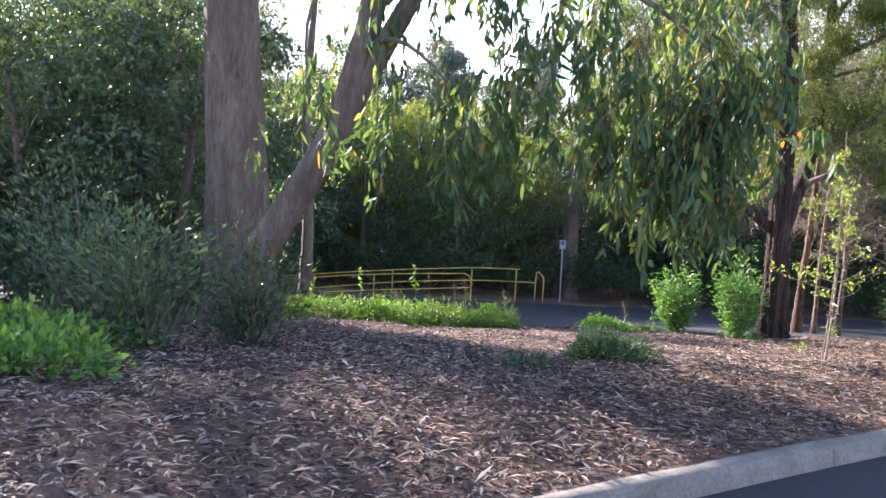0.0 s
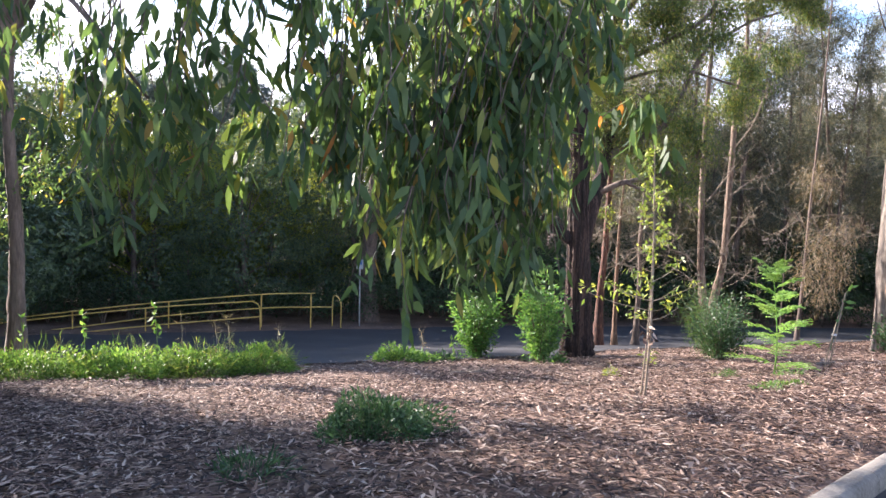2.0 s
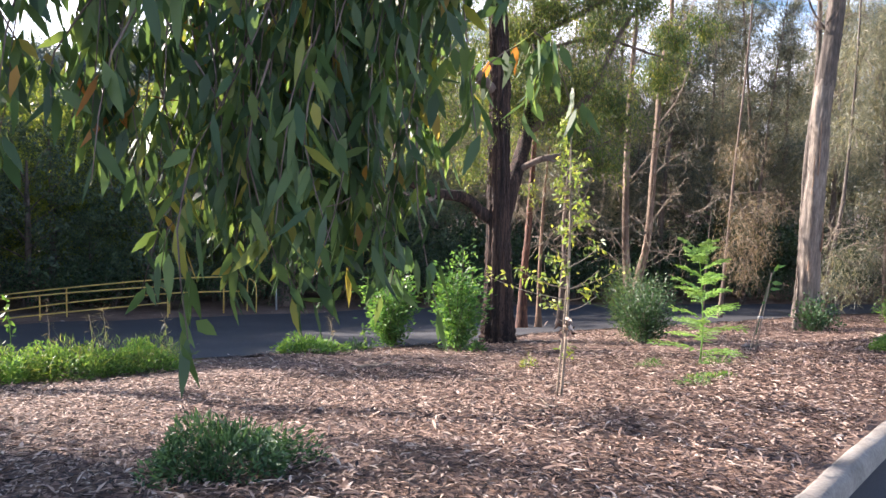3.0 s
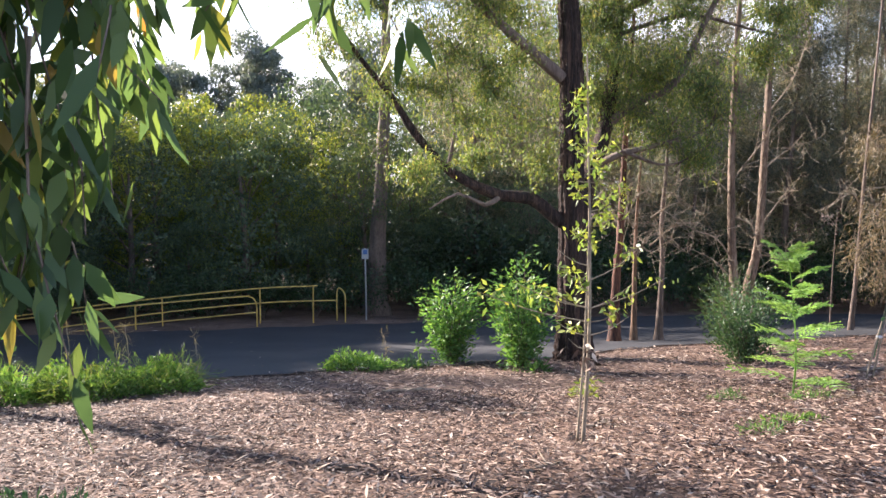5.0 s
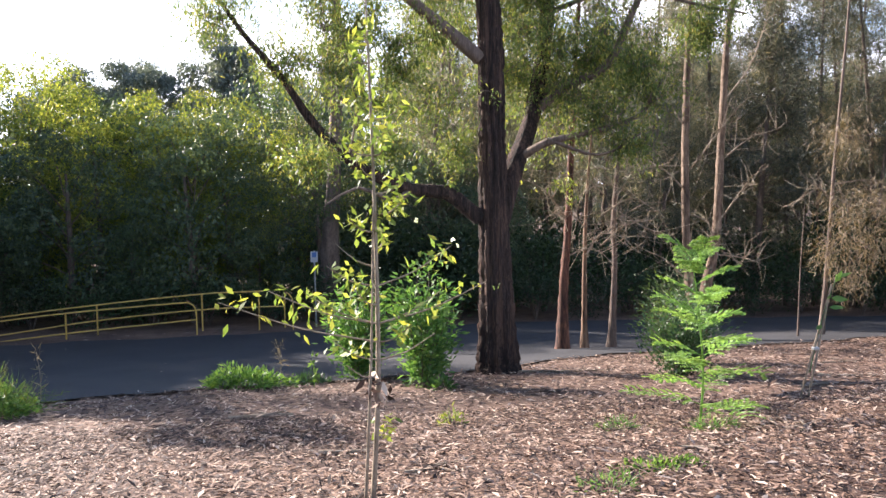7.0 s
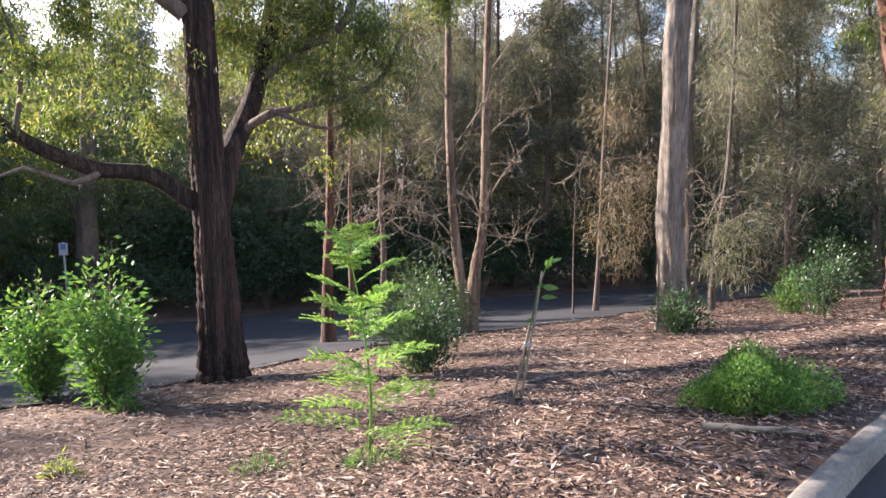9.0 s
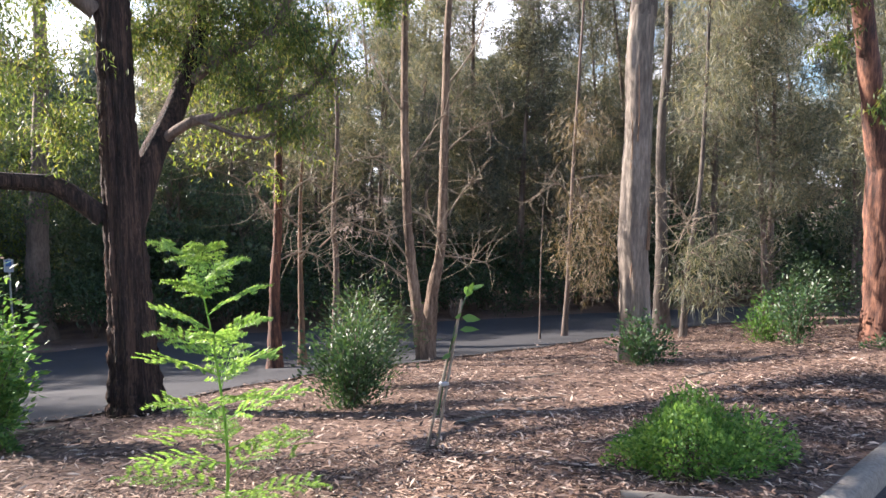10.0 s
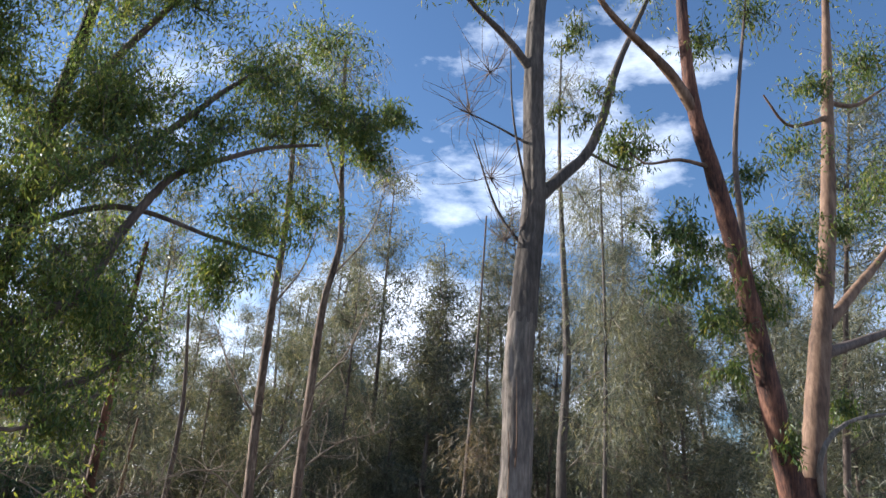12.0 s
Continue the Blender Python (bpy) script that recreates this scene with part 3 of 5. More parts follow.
def red_tree():
    rng = np.random.default_rng(13)
    at = np.array(on(18.9, 15.8, -0.06))
    t = thing("tree", at + (0.14, 0, 0), "red-brown barked gum dividing into leaning tan stems", "tree")
    g = Geo()
    tube(g, P([(18.95, 15.8, at[2]), (18.85, 15.8, -0.7), (18.75, 15.8, 0.5), (18.75, 15.8, 1.2), (18.8, 15.8, 1.7)], at), 0.31, 0.24, 36, 0.1, 0.04, rng, 0.4, 9)
    part("trunk", g, BARK_RED, t)
    for pts, a, b, m in [([(18.72, 15.8, 1.1), (18.5, 15.8, 1.75), (18.3, 15.8, 2.7), (17.85, 15.8, 4.6), (17.39, 15.8, 6.14), (17.05, 15.8, 7.2), (16.92, 15.8, 9.1), (17.1, 15.8, 11.5)], 0.2, 0.05, BARK_RED),
                         ([(18.85, 15.8, 1.2), (19.04, 15.8, 1.9), (19.46, 15.8, 3.65), (20.0, 15.8, 5.83), (20.44, 15.8, 8.64), (20.75, 15.8, 11.0)], 0.2, 0.06, BARK_TAN),
                         ([(19.5, 15.8, 3.6), (20.3, 15.7, 3.9), (21.4, 15.6, 4.3), (22.6, 15.5, 4.6)], 0.09, 0.03, BARK_GREY),
                         ([(19.7, 15.8, 4.1), (20.6, 15.8, 4.9), (21.7, 15.8, 5.9), (22.6, 15.8, 7.2)], 0.10, 0.03, BARK_TAN),
                         ([(17.04, 15.8, 7.1), (16.7, 15.8, 7.5), (16.33, 15.8, 7.76), (15.35, 15.8, 8.3), (14.6, 15.8, 9.2)], 0.09, 0.02, BARK_TAN),
                         ([(17.95, 15.8, 4.4), (17.93, 15.8, 5.5), (17.93, 15.8, 6.8), (18.46, 15.8, 9.7)], 0.06, 0.02, BARK_GREY),
                         ([(17.35, 15.8, 6.2), (16.7, 15.8, 6.15), (16.0, 15.8, 5.9), (15.6, 15.8, 6.1)], 0.035, 0.01, BARK_TAN),
                         ([(20.35, 15.8, 8.0), (19.8, 15.8, 7.7), (19.2, 15.8, 7.5), (18.7, 15.8, 7.9)], 0.05, 0.015, BARK_TAN),
                         ([(18.9, 15.6, 1.3), (18.7, 15.4, 2.0), (19.2, 15.3, 2.5), (20.2, 15.1, 2.75)], 0.05, 0.02, BARK_PALE),
                         ([(20.4, 15.8, 8.3), (21.2, 15.8, 8.5), (22.2, 15.8, 9.2)], 0.05, 0.02, BARK_TAN)]:
        g = Geo()
        tube(g, P(pts, at), a, b, 12, 0.18, 0.04, rng)
        part("limb", g, m, t)
    lv, tw = Geo(), Geo()
    for x, y, z, r in [(16.7, 15.8, 4.3, 0.55), (17.0, 15.8, 4.9, 0.5), (18.81, 15.8, 5.5, 0.6), (19.3, 15.8, 5.2, 0.5), (15.55, 15.8, 6.2, 0.45), (20.9, 15.8, 6.5, 0.7), (19.4, 15.8, 7.2, 0.6), (21.8, 15.8, 9.7, 1.0), (17.6, 15.8, 3.95, 0.45),
                       (17.3, 15.8, 8.5, 0.5), (18.4, 15.8, 9.6, 0.7), (22.2, 15.7, 5.2, 0.8), (21.6, 15.7, 4.0, 0.5), (17.1, 15.8, 11.5, 1.2), (20.8, 15.8, 11.5, 1.3), (14.8, 15.8, 9.3, 0.6), (18.2, 15.8, 6.3, 0.4), (19.7, 15.7, 2.8, 0.35), (18.35, 15.6, 2.2, 0.3), (22.5, 15.8, 7.6, 0.8), (16.4, 15.8, 5.0, 0.4), (18.1, 15.8, 4.5, 0.4), (16.75, 15.8, 5.1, 0.45), (16.5, 15.8, 4.35, 0.45), (17.2, 15.8, 3.8, 0.4), (18.95, 15.8, 5.4, 0.5), (18.3, 15.8, 4.15, 0.4), (20.2, 15.8, 5.9, 0.4), (21.6, 15.8, 9.6, 0.7), (21.5, 15.8, 7.0, 0.55), (17.6, 15.8, 3.2, 0.35), (20.0, 15.8, 8.6, 0.5)]:
        sprays(lv, tw, None, np.array([x, y, z]) - at, np.array([r, r, r * 0.85]), int(26 * r + 6), 30, 0.12, 0.028, rng, 0.9)
    part("twig_spray", tw, BARK_GREY, t, kind="stuff")
    part("crown", lv, LEAF_BIG, t, "grey-green leaves in loose clumps")


def leaning_tree():
    """Tree by the kerb whose branches hang over the mulch."""
    rng = np.random.default_rng(14)
    at = np.array(on(-2.15, 7.9, -0.06))
    t = thing("tree", at, "leaning grey-barked gum with long hanging leafy branches", "tree")
    g = Geo()
    tube(g, P([(-2.12, 7.9, at[2]), (-2.17, 7.9, 0.0), (-2.06, 7.9, 0.32), (-1.81, 7.9, 0.75), (-1.53, 7.9, 1.24), (-1.2, 7.9, 1.84), (-1.02, 7.9, 2.53), (-0.9, 7.9, 3.1), (-0.8, 7.9, 5.0)], at), 0.18, 0.09, 28, 0.1, 0.03, rng, 0.4, 7)
    part("trunk", g, BARK_GREY, t)
    limbs = [([(-1.1, 7.9, 2.0), (-0.88, 7.9, 2.42), (-0.56, 7.8, 3.0), (0.0, 7.6, 3.9), (0.6, 7.2, 4.4)], 0.13, 0.05),
             ([(-0.9, 7.9, 3.0), (-0.3, 7.4, 3.3), (0.6, 6.8, 3.2), (1.4, 6.3, 2.9), (2.0, 6.0, 2.4)], 0.06, 0.012),
             ([(0.6, 7.2, 4.4), (1.2, 6.6, 4.2), (1.8, 6.1, 3.6), (2.3, 5.8, 2.9)], 0.05, 0.012),
             ([(-1.0, 7.9, 2.6), (-0.6, 7.2, 2.6), (-0.2, 6.7, 2.3), (0.2, 6.5, 1.8)], 0.03, 0.008),
             ([(-0.9, 7.9, 3.3), (-1.2, 7.2, 3.2), (-1.3, 6.6, 2.6), (-1.2, 6.3, 1.9)], 0.03, 0.008),
             ([(0.0, 7.6, 3.9), (0.9, 8.0, 4.0), (1.9, 8.2, 3.6), (2.8, 8.2, 3.0)], 0.05, 0.012)]
    for pts, a, b in limbs:
        g = Geo()
        tube(g, P(pts, at), a, b, 8, 0.2, 0.04, rng)
        part("limb", g, BARK_GREY, t)
    lv, tw = Geo(), Geo()

    def hang(x, y, z, drop, n, spread=0.16):
        top = np.array([x, y, z])
        for k in range(n):
            s = top + rng.normal(0, spread, 3)
            e = s + np.array([rng.normal(0, 0.12), rng.normal(0, 0.12), -drop * rng.uniform(0.6, 1.1)])
            e[2] = max(e[2], 0.82)
            m = (s + e) / 2 + rng.normal(0, 0.06, 3)
            tube(tw, P([s, m, e], at), 0.005, 0.002, 3, 0.3)
            q = rng.uniform(0.05, 1, (20, 1))
            base = np.where(q < 0.5, s + (m - s) * q * 2, m + (e - m) * (q * 2 - 1)) + rng.normal(0, 0.025, (20, 3)) - at
            leaves(lv, base, rng.normal(0, 0.4, (20, 3)) + np.array([0, 0, -1]), 0.15, 0.037, rng, 0.25, 0.18)

    for x, y, z, drop, n in [(0.3, 6.3, 2.6, 0.9, 8), (0.7, 6.2, 2.7, 1.1, 9), (1.05, 6.1, 2.6, 1.1, 11), (1.4, 6.05, 2.5, 1.2, 18), (1.75, 6.0, 2.4, 1.25, 18), (1.95, 5.85, 2.2, 1.0, 16), (2.1, 5.9, 2.3, 0.9, 12),
                             (1.2, 6.1, 1.9, 0.7, 12), (1.6, 6.0, 1.8, 0.75, 12), (1.7, 5.75, 1.75, 0.7, 10), (-0.1, 6.5, 2.2, 0.9, 10), (-0.5, 6.6, 2.2, 0.9, 8), (0.1, 6.5, 1.8, 0.55, 8), (-1.15, 6.4, 2.1, 0.7, 6),
                             (0.5, 6.3, 1.95, 0.65, 10), (0.9, 6.2, 3.2, 0.9, 6), (1.6, 6.2, 3.3, 1.0, 7), (2.1, 5.9, 3.0, 0.9, 7), (2.2, 5.7, 2.6, 0.8, 9), (0.4, 6.9, 3.4, 0.9, 6), (1.2, 7.0, 3.9, 1.0, 6),
                             (1.5, 8.1, 3.6, 1.2, 12), (2.2, 8.2, 3.3, 1.1, 10), (0.0, 7.4, 3.9, 1.2, 12), (-0.6, 7.4, 3.2, 1.1, 10), (1.5, 6.25, 2.2, 1.2, 16), (1.7, 6.15, 2.0, 1.1, 16), (1.85, 6.2, 1.9, 0.8, 10), (2.15, 6.1, 2.35, 0.55, 14), (2.35, 6.15, 2.3, 0.5, 10), (2.15, 5.95, 2.0, 0.9, 7), (2.15, 5.95, 1.6, 0.6, 5), (1.9, 6.0, 1.5, 0.75, 7), (2.62, 6.2, 1.95, 0.35, 5)]:
        hang(x, y, z, drop, n)
    for x, y, z, r in [(-0.8, 7.9, 5.2, 1.3), (0.6, 7.3, 5.0, 1.2), (-2.0, 7.5, 5.6, 1.3), (0.2, 8.6, 6.0, 1.3), (1.6, 6.9, 4.6, 0.9), (-1.8, 8.4, 4.2, 1.0), (2.6, 8.2, 3.6, 0.7)]:
        sprays(lv, tw, None, np.array([x, y, z]) - at, np.array([r, r, r * 0.8]), int(22 * r), 26, 0.14, 0.026, rng, 1.0)
    part("twig_spray", tw, BARK_GREY, t, kind="stuff")
    part("crown", lv, LEAF_GUM, t, "long hanging gum leaves, some yellow and orange")


def straight_tree():
    rng = np.random.default_rng(15)
    at = np.array(on(-2.75, 9.8, -0.06))
    t = thing("tree", at, "thick straight brown-barked gum behind the leaning tree", "tree")
    g = Geo()
    tube(g, P([(-2.7, 9.8, at[2]), (-2.8, 9.8, 1.3), (-2.9, 9.8, 3.3), (-3.0, 9.8, 6.0), (-2.9, 9.8, 10)], at), 0.42, 0.16, 32, 0.15, 0.02, rng, 0.3, 9)
    part("trunk", g, BARK_GREY, t)
    for pts in ([(-2.95, 9.8, 4.0), (-2.0, 9.6, 5.5), (-0.9, 9.3, 6.6)], [(-3.0, 9.8, 5.0), (-4.2, 10.2, 6.2), (-5.2, 10.4, 7.0)], [(-3.0, 9.8, 6.0), (-2.6, 8.8, 7.2), (-2.2, 8.0, 8.0)]):
        g = Geo()
        tube(g, P(pts, at), 0.13, 0.04, 8, 0.3, 0.04, rng)
        part("limb", g, BARK_DARK, t)
    lv, tw = Geo(), Geo()
    for k in range(26):
        c = np.array([-2.8, 9.6, 8.4]) + in_ball(1, rng, 0.35)[0] * np.array([3.4, 2.6, 2.5])
        r = rng.uniform(0.8, 1.3)
        sprays(lv, tw, None, c - at, np.array([r, r, r * 0.8]), int(14 * r), 24, 0.13, 0.03, rng, 0.9)
    part("twig_spray", tw, BARK_GREY, t, kind="stuff")
    part("crown", lv, LEAF_GUM, t)


big_tree()
pale_gum()
red_tree()
leaning_tree()
straight_tree()


def she_oak(seed, height, trunks, dry=False):
    """Slender she-oak: thin trunk, fine side branches and drooping needle sprays. Built at the origin."""
    rng = np.random.default_rng(seed)
    t = thing("she_oak", (0, 0, 0), "slender grey-brown she-oak with wispy drooping needles beyond the path", "tree", "she-oak grove")
    nd, tw = Geo(), Geo()
    for k in range(trunks):
        g = Geo()
        dx, dy = rng.normal(0, 0.3, 2) * (trunks > 1)
        lean = rng.normal(0, 0.5, 2)
        pts = [(dx, dy, -0.15), (dx + lean[0] * 0.2, dy + lean[1] * 0.2, height * 0.3), (dx + lean[0] * 0.5, dy + lean[1] * 0.5, height * 0.6), (dx + lean[0], dy + lean[1], height)]
        c = tube(g, pts, rng.uniform(0.07, 0.12), 0.015, 9, 0.4, 0.05, rng, 0.3)
        part("trunk", g, BARK_GREY, t)
        for j in range(int(height * 6)):
            s = c[int(len(c) * rng.uniform(0.12, 0.98))]
            f = s[2] / height
            L = rng.uniform(0.5, 1.0) * (0.7 + 1.5 * (1 - f) * (f > 0.25))
            a = rng.uniform(0, 6.283)
            e = s + np.array([math.cos(a) * L, math.sin(a) * L, rng.uniform(0.15, 0.9) * L])
            m = (s + e) / 2 + rng.normal(0, 0.08, 3)
            tube(tw, [s, m, e], 0.016, 0.004, 4, 0.4)
            if f < 0.3 and rng.uniform() < 0.3:
                continue                               # dead lower branches
            n = int(170 * L)
            q = rng.uniform(0.25, 1.05, (n, 1)) ** 0.6
            base = s + (e - s) * q + rng.normal(0, 0.17, (n, 3)) * (0.4 + q)
            leaves(nd, base, rng.normal(0, 0.8, (n, 3)) + np.array([0, 0, -0.5]), 0.26, 0.022, rng, 0)
    part("branchwork", tw, TWIG if dry else BARK_GREY, t, kind="stuff")
    part("foliage", nd, NEEDLE_DRY if dry else NEEDLE, t, kind="stuff")
    return t


def scrub_tree(seed, height, width, n, material, label, size=0.12, clumps=15, shell=0.7):
    """Tree of dense leafy clumps; the leaves lie along each clump's surface, hanging a little."""
    rng = np.random.default_rng(seed)
    t = thing("scrub_tree", (0, 0, 0), label, "tree", "thicket")
    g = Geo()
    top = np.array([rng.normal(0, 0.2), rng.normal(0, 0.2), height * 0.75])
    tube(g, [(0, 0, -0.15), (0.1, 0.05, height * 0.3), top], 0.16, 0.04, 9, 0.4, 0.05, rng, 0.3)
    part("trunk", g, BARK_GREY, t)
    tw, lv = Geo(), Geo()
    for k in range(clumps):
        z = height * (0.1 + 0.84 * (k + rng.uniform(0, 1)) / clumps)
        f = z / height
        rad = width * (0.95 if f < 0.55 else 0.95 * math.sqrt(max(0.05, 1 - ((f - 0.55) / 0.47) ** 2)))
        a = k * 2.4 + rng.uniform(-0.5, 0.5)
        c = np.array([math.cos(a), math.sin(a), 0]) * rad * rng.uniform(0.35, 0.85) + np.array([0, 0, z])
        s = np.array([0, 0, max(0.3, z * 0.7)])
        tube(tw, [s, (s + c) / 2 + (0, 0, 0.1), c], 0.03, 0.01, 5, 0.5)
        r = rng.uniform(0.5, 1.0) * width * 0.6
        v = in_ball(n, rng, shell)
        lump = 1 + 0.16 * np.sin(v[:, :1] * 6 + k) * np.cos(v[:, 1:2] * 5 + 2 * k) + 0.1 * np.sin(v[:, 2:] * 9)
        base = c + v * lump * np.array([r, r, r * 0.72])
        face = unit(v + rng.normal(0, 0.38, (n, 3)))
        d = unit(np.cross(face, rng.normal(0, 1, (n, 3))) + np.array([0, 0, -0.5]))
        side = unit(np.cross(face, d))
        L, W = size * rng.uniform(0.6, 1.3, (n, 1)), size * 0.21 * rng.uniform(0.7, 1.3, (n, 1))
        lv.add(np.stack([base - side * W, base + side * W, base + d * L], 1).reshape(-1, 3), np.arange(3 * n).reshape(-1, 3))
    part("branchwork", tw, BARK_GREY, t, kind="stuff")
    part("crown", lv, material, t)
    return t


def spread(protos, places, rng, lo=0.85, hi=1.2):
    """Plants the given kinds at places (x, y, scale); the first plants are the originals, the rest copies."""
    for k, (x, y, s) in enumerate(places):
        i = k % len(protos)
        f = s * rng.uniform(lo, hi)
        m = Matrix.LocRotScale(on(x, y), Euler((0, 0, rng.uniform(0, 6.28))), Vector((f, f, f * rng.uniform(0.92, 1.1))))
        if k < len(protos):
            protos[i].matrix_basis = m
        else:
            c = copy_thing(protos[i], Matrix.Identity(4))
            c.matrix_basis = m


rng = np.random.default_rng(21)
oaks = [she_oak(31, 11, 1), she_oak(32, 13, 1), she_oak(33, 9.5, 2), she_oak(34, 12, 1), she_oak(35, 8, 2)]
spots = []
for k in range(400):
    x, y = rng.uniform(8, 52), rng.uniform(29, 62)
    if y < float(far_edge(x)) + 1.2 or (x < 14 and y < 34) or any(math.hypot(x - a, y - b) < 2.3 for a, b, _ in spots):
        continue
    spots.append((x, y, 1.3))
    if len(spots) >= 68:
        break
for x, y in [(24, 19), (27, 21), (25.5, 16), (30, 18), (29, 24), (33, 21), (23, 22.5), (34, 27), (38, 24)]:
    spots.append((x, y, 1.1))
spots += [(21.2, 32.5, 1.15), (22.9, 33.0, 1.2), (20.2, 33.0, 1.05), (24.5, 33.5, 1.1), (18.8, 34.0, 1.0), (17.4, 33.0, 1.0), (25.8, 32.0, 1.1)]
spread(oaks, spots, rng)

rng = np.random.default_rng(22)
scrub = [scrub_tree(41 + k, 7.0, 2.3, 640, LEAF_SCRUB, "dense dark green scrub tree with sunlit top behind the rail, some added as shade casters", 0.155) for k in range(4)]
places = [(x, 33.6 + 1.8 * rng.uniform(), 0.5 + 0.28 * (k % 2) + 0.14 * rng.uniform()) for k, x in enumerate(np.arange(-24, 12, 2.2))]
places += [(x, 38.5 + rng.uniform(), rng.uniform(0.95, 1.2)) for x in np.arange(-26, 12, 3.0)]
places += [(x, 42 + rng.uniform(), 1.3) for x in np.arange(-30, 10, 3.6)]
places += [(-6.5, 12.5, 0.8), (-7.5, 16, 0.9), (-12.0, 19, 1.0), (-11, 14, 0.9), (-13, 24, 1.0), (-15, 18, 1.0), (-9, 9, 0.75), (-17, 28, 1.0), (-12, 29, 0.9), (-21, 23, 1.1), (-13, 9, 1.0)]
# extra scrub, mostly out of view, added to shade the path and near mulch
places += [(-3.9, 11.2, 0.66), (-5.3, 13.0, 0.8), (-6.3, 14.2, 0.8), (-6.2, 10.8, 0.8), (-12.5, 36.0, 1.65), (-14.5, 38.5, 1.8), (-11.8, 39.0, 1.7), (-8.5, 12.8, 1.1), (-7.2, 13.8, 1.0), (-10.0, 12.5, 1.15), (-8.2, 33.2, 0.8), (-10.5, 33.0, 0.9), (-14.0, 34.2, 1.4), (-6.2, 33.6, 0.7), (-8.9, 35.6, 1.0), (-11.5, 36.5, 1.2), (-13.5, 37, 1.5), (-6.4, 23.8, 1.0), (-8.4, 26.8, 1.1), (-11.5, 31, 1.25), (-14, 34, 1.4), (-17, 32, 1.4)]
spread(scrub, places, rng, 0.78, 1.22)
# thicket trees whose sunlit crowns come from a lighter leaf colour
sun_scrub = [scrub_tree(47 + k, 8.2, 2.2, 700, LEAF_SUN_PAINTED, "tall scrub tree, sunlight put into its yellow-green crown colour", 0.14) for k in range(2)]
spread(sun_scrub, [(-3.6, 36.2, 1.05), (1.1, 36.0, 1.0), (-8.0, 36.4, 1.08), (-5.8, 37.2, 1.15), (-1.4, 37.0, 0.98), (-12.5, 36.0, 1.0), (3.6, 37.4, 0.92), (-0.2, 36.2, 0.92)], rng, 0.97, 1.04)

rng = np.random.default_rng(23)
far = [scrub_tree(51 + k, 14.0, 2.4, 800, LEAF_FAR_HAZED, "distant tree above the thicket, blue-grey haze put into its leaves", 0.28, 24, 0.35) for k in range(3)]
spread(far, [(x, 58 + 10 * rng.uniform(), 0.95) for x in np.arange(-44, 56, 3.6)] + [(x, 75 + 8 * rng.uniform(), 1.15) for x in np.arange(-56, 70, 9.0)] + [(x, 59.5 + 3 * rng.uniform(), rng.uniform(0.72, 0.86)) for x in np.arange(-10.5, 6.5, 1.7)], rng, 0.85, 1.15)

# ---- trees at the edge of the path ----
def slim_tree(name, pts, r0, r1, bark, label, needles=(), leaf=(), dead=(), foliage=None, seed=0):
    """A thin trunk with its own bare side branches and sprays."""
    rng = np.random.default_rng(seed)
    x, y, z = pts[0]
    at = np.array(on(x, y, -0.06))
    pts = [tuple(at)] + list(pts[1:])
    t = thing(name, at, label, "tree")
    g = Geo()
    c = tube(g, P(pts, at), r0, r1, 16, 0.12, 0.06, rng, 0.8, 5)
    part("trunk", g, bark, t)
    pale = Geo()
    for d in dead:
        g = Geo()
        q = curve_points(d, 0.3)
        tube(g, P(d, at), 0.022, 0.006, 6, 0.2, 0.06, rng)
        for k in range(26):
            s = q[int(len(q) * rng.uniform(0.25, 0.99))]
            e = s + rng.normal(0, 0.42, 3) + (0, 0, 0.05)
            tube(pale, P([s, (s + e) / 2 + rng.normal(0, 0.11, 3), e], at), 0.007, 0.0025, 4, 0.2)
        part("bare_branch", g, TWIG, t, "pale bare side branch")
    if pale.v:
        part("bare_twig", pale, TWIG, t, "pale leafless twigs", kind="stuff")
    tw, lv = Geo(), Geo()
    for x, y, z, r in needles:
        n = int(820 * r * r)
        v = in_ball(n, rng, 0.1)
        leaves(lv, np.array([x, y, z]) - at + v * np.array([r, r * 0.8, r]), rng.normal(0, 0.62, (n, 3)) + v * 0.5 + (0, 0, -0.75), 0.27, 0.014, rng, 0)
        for k in range(int(8 * r)):
            s, e = np.array([x, y, z]), np.array([x, y, z]) + in_ball(1, rng, 0.4)[0] * r
            tube(tw, P([s, (s + e) / 2 + rng.normal(0, 0.1, 3), e], at), 0.012, 0.004, 4, 0.3)
    for x, y, z, r in leaf:
        sprays(lv, tw, None, np.array([x, y, z]) - at, np.array([r, r, r]), int(18 * r + 4), 14 if foliage is LEAF_YELLOW else 26, 0.11, 0.034, rng, 0.8)
    if tw.v:
        part("twig_spray", tw, BARK_GREY, t, kind="stuff")
    if lv.v:
        part("foliage", lv, foliage or NEEDLE, t, kind="stuff")
    return t


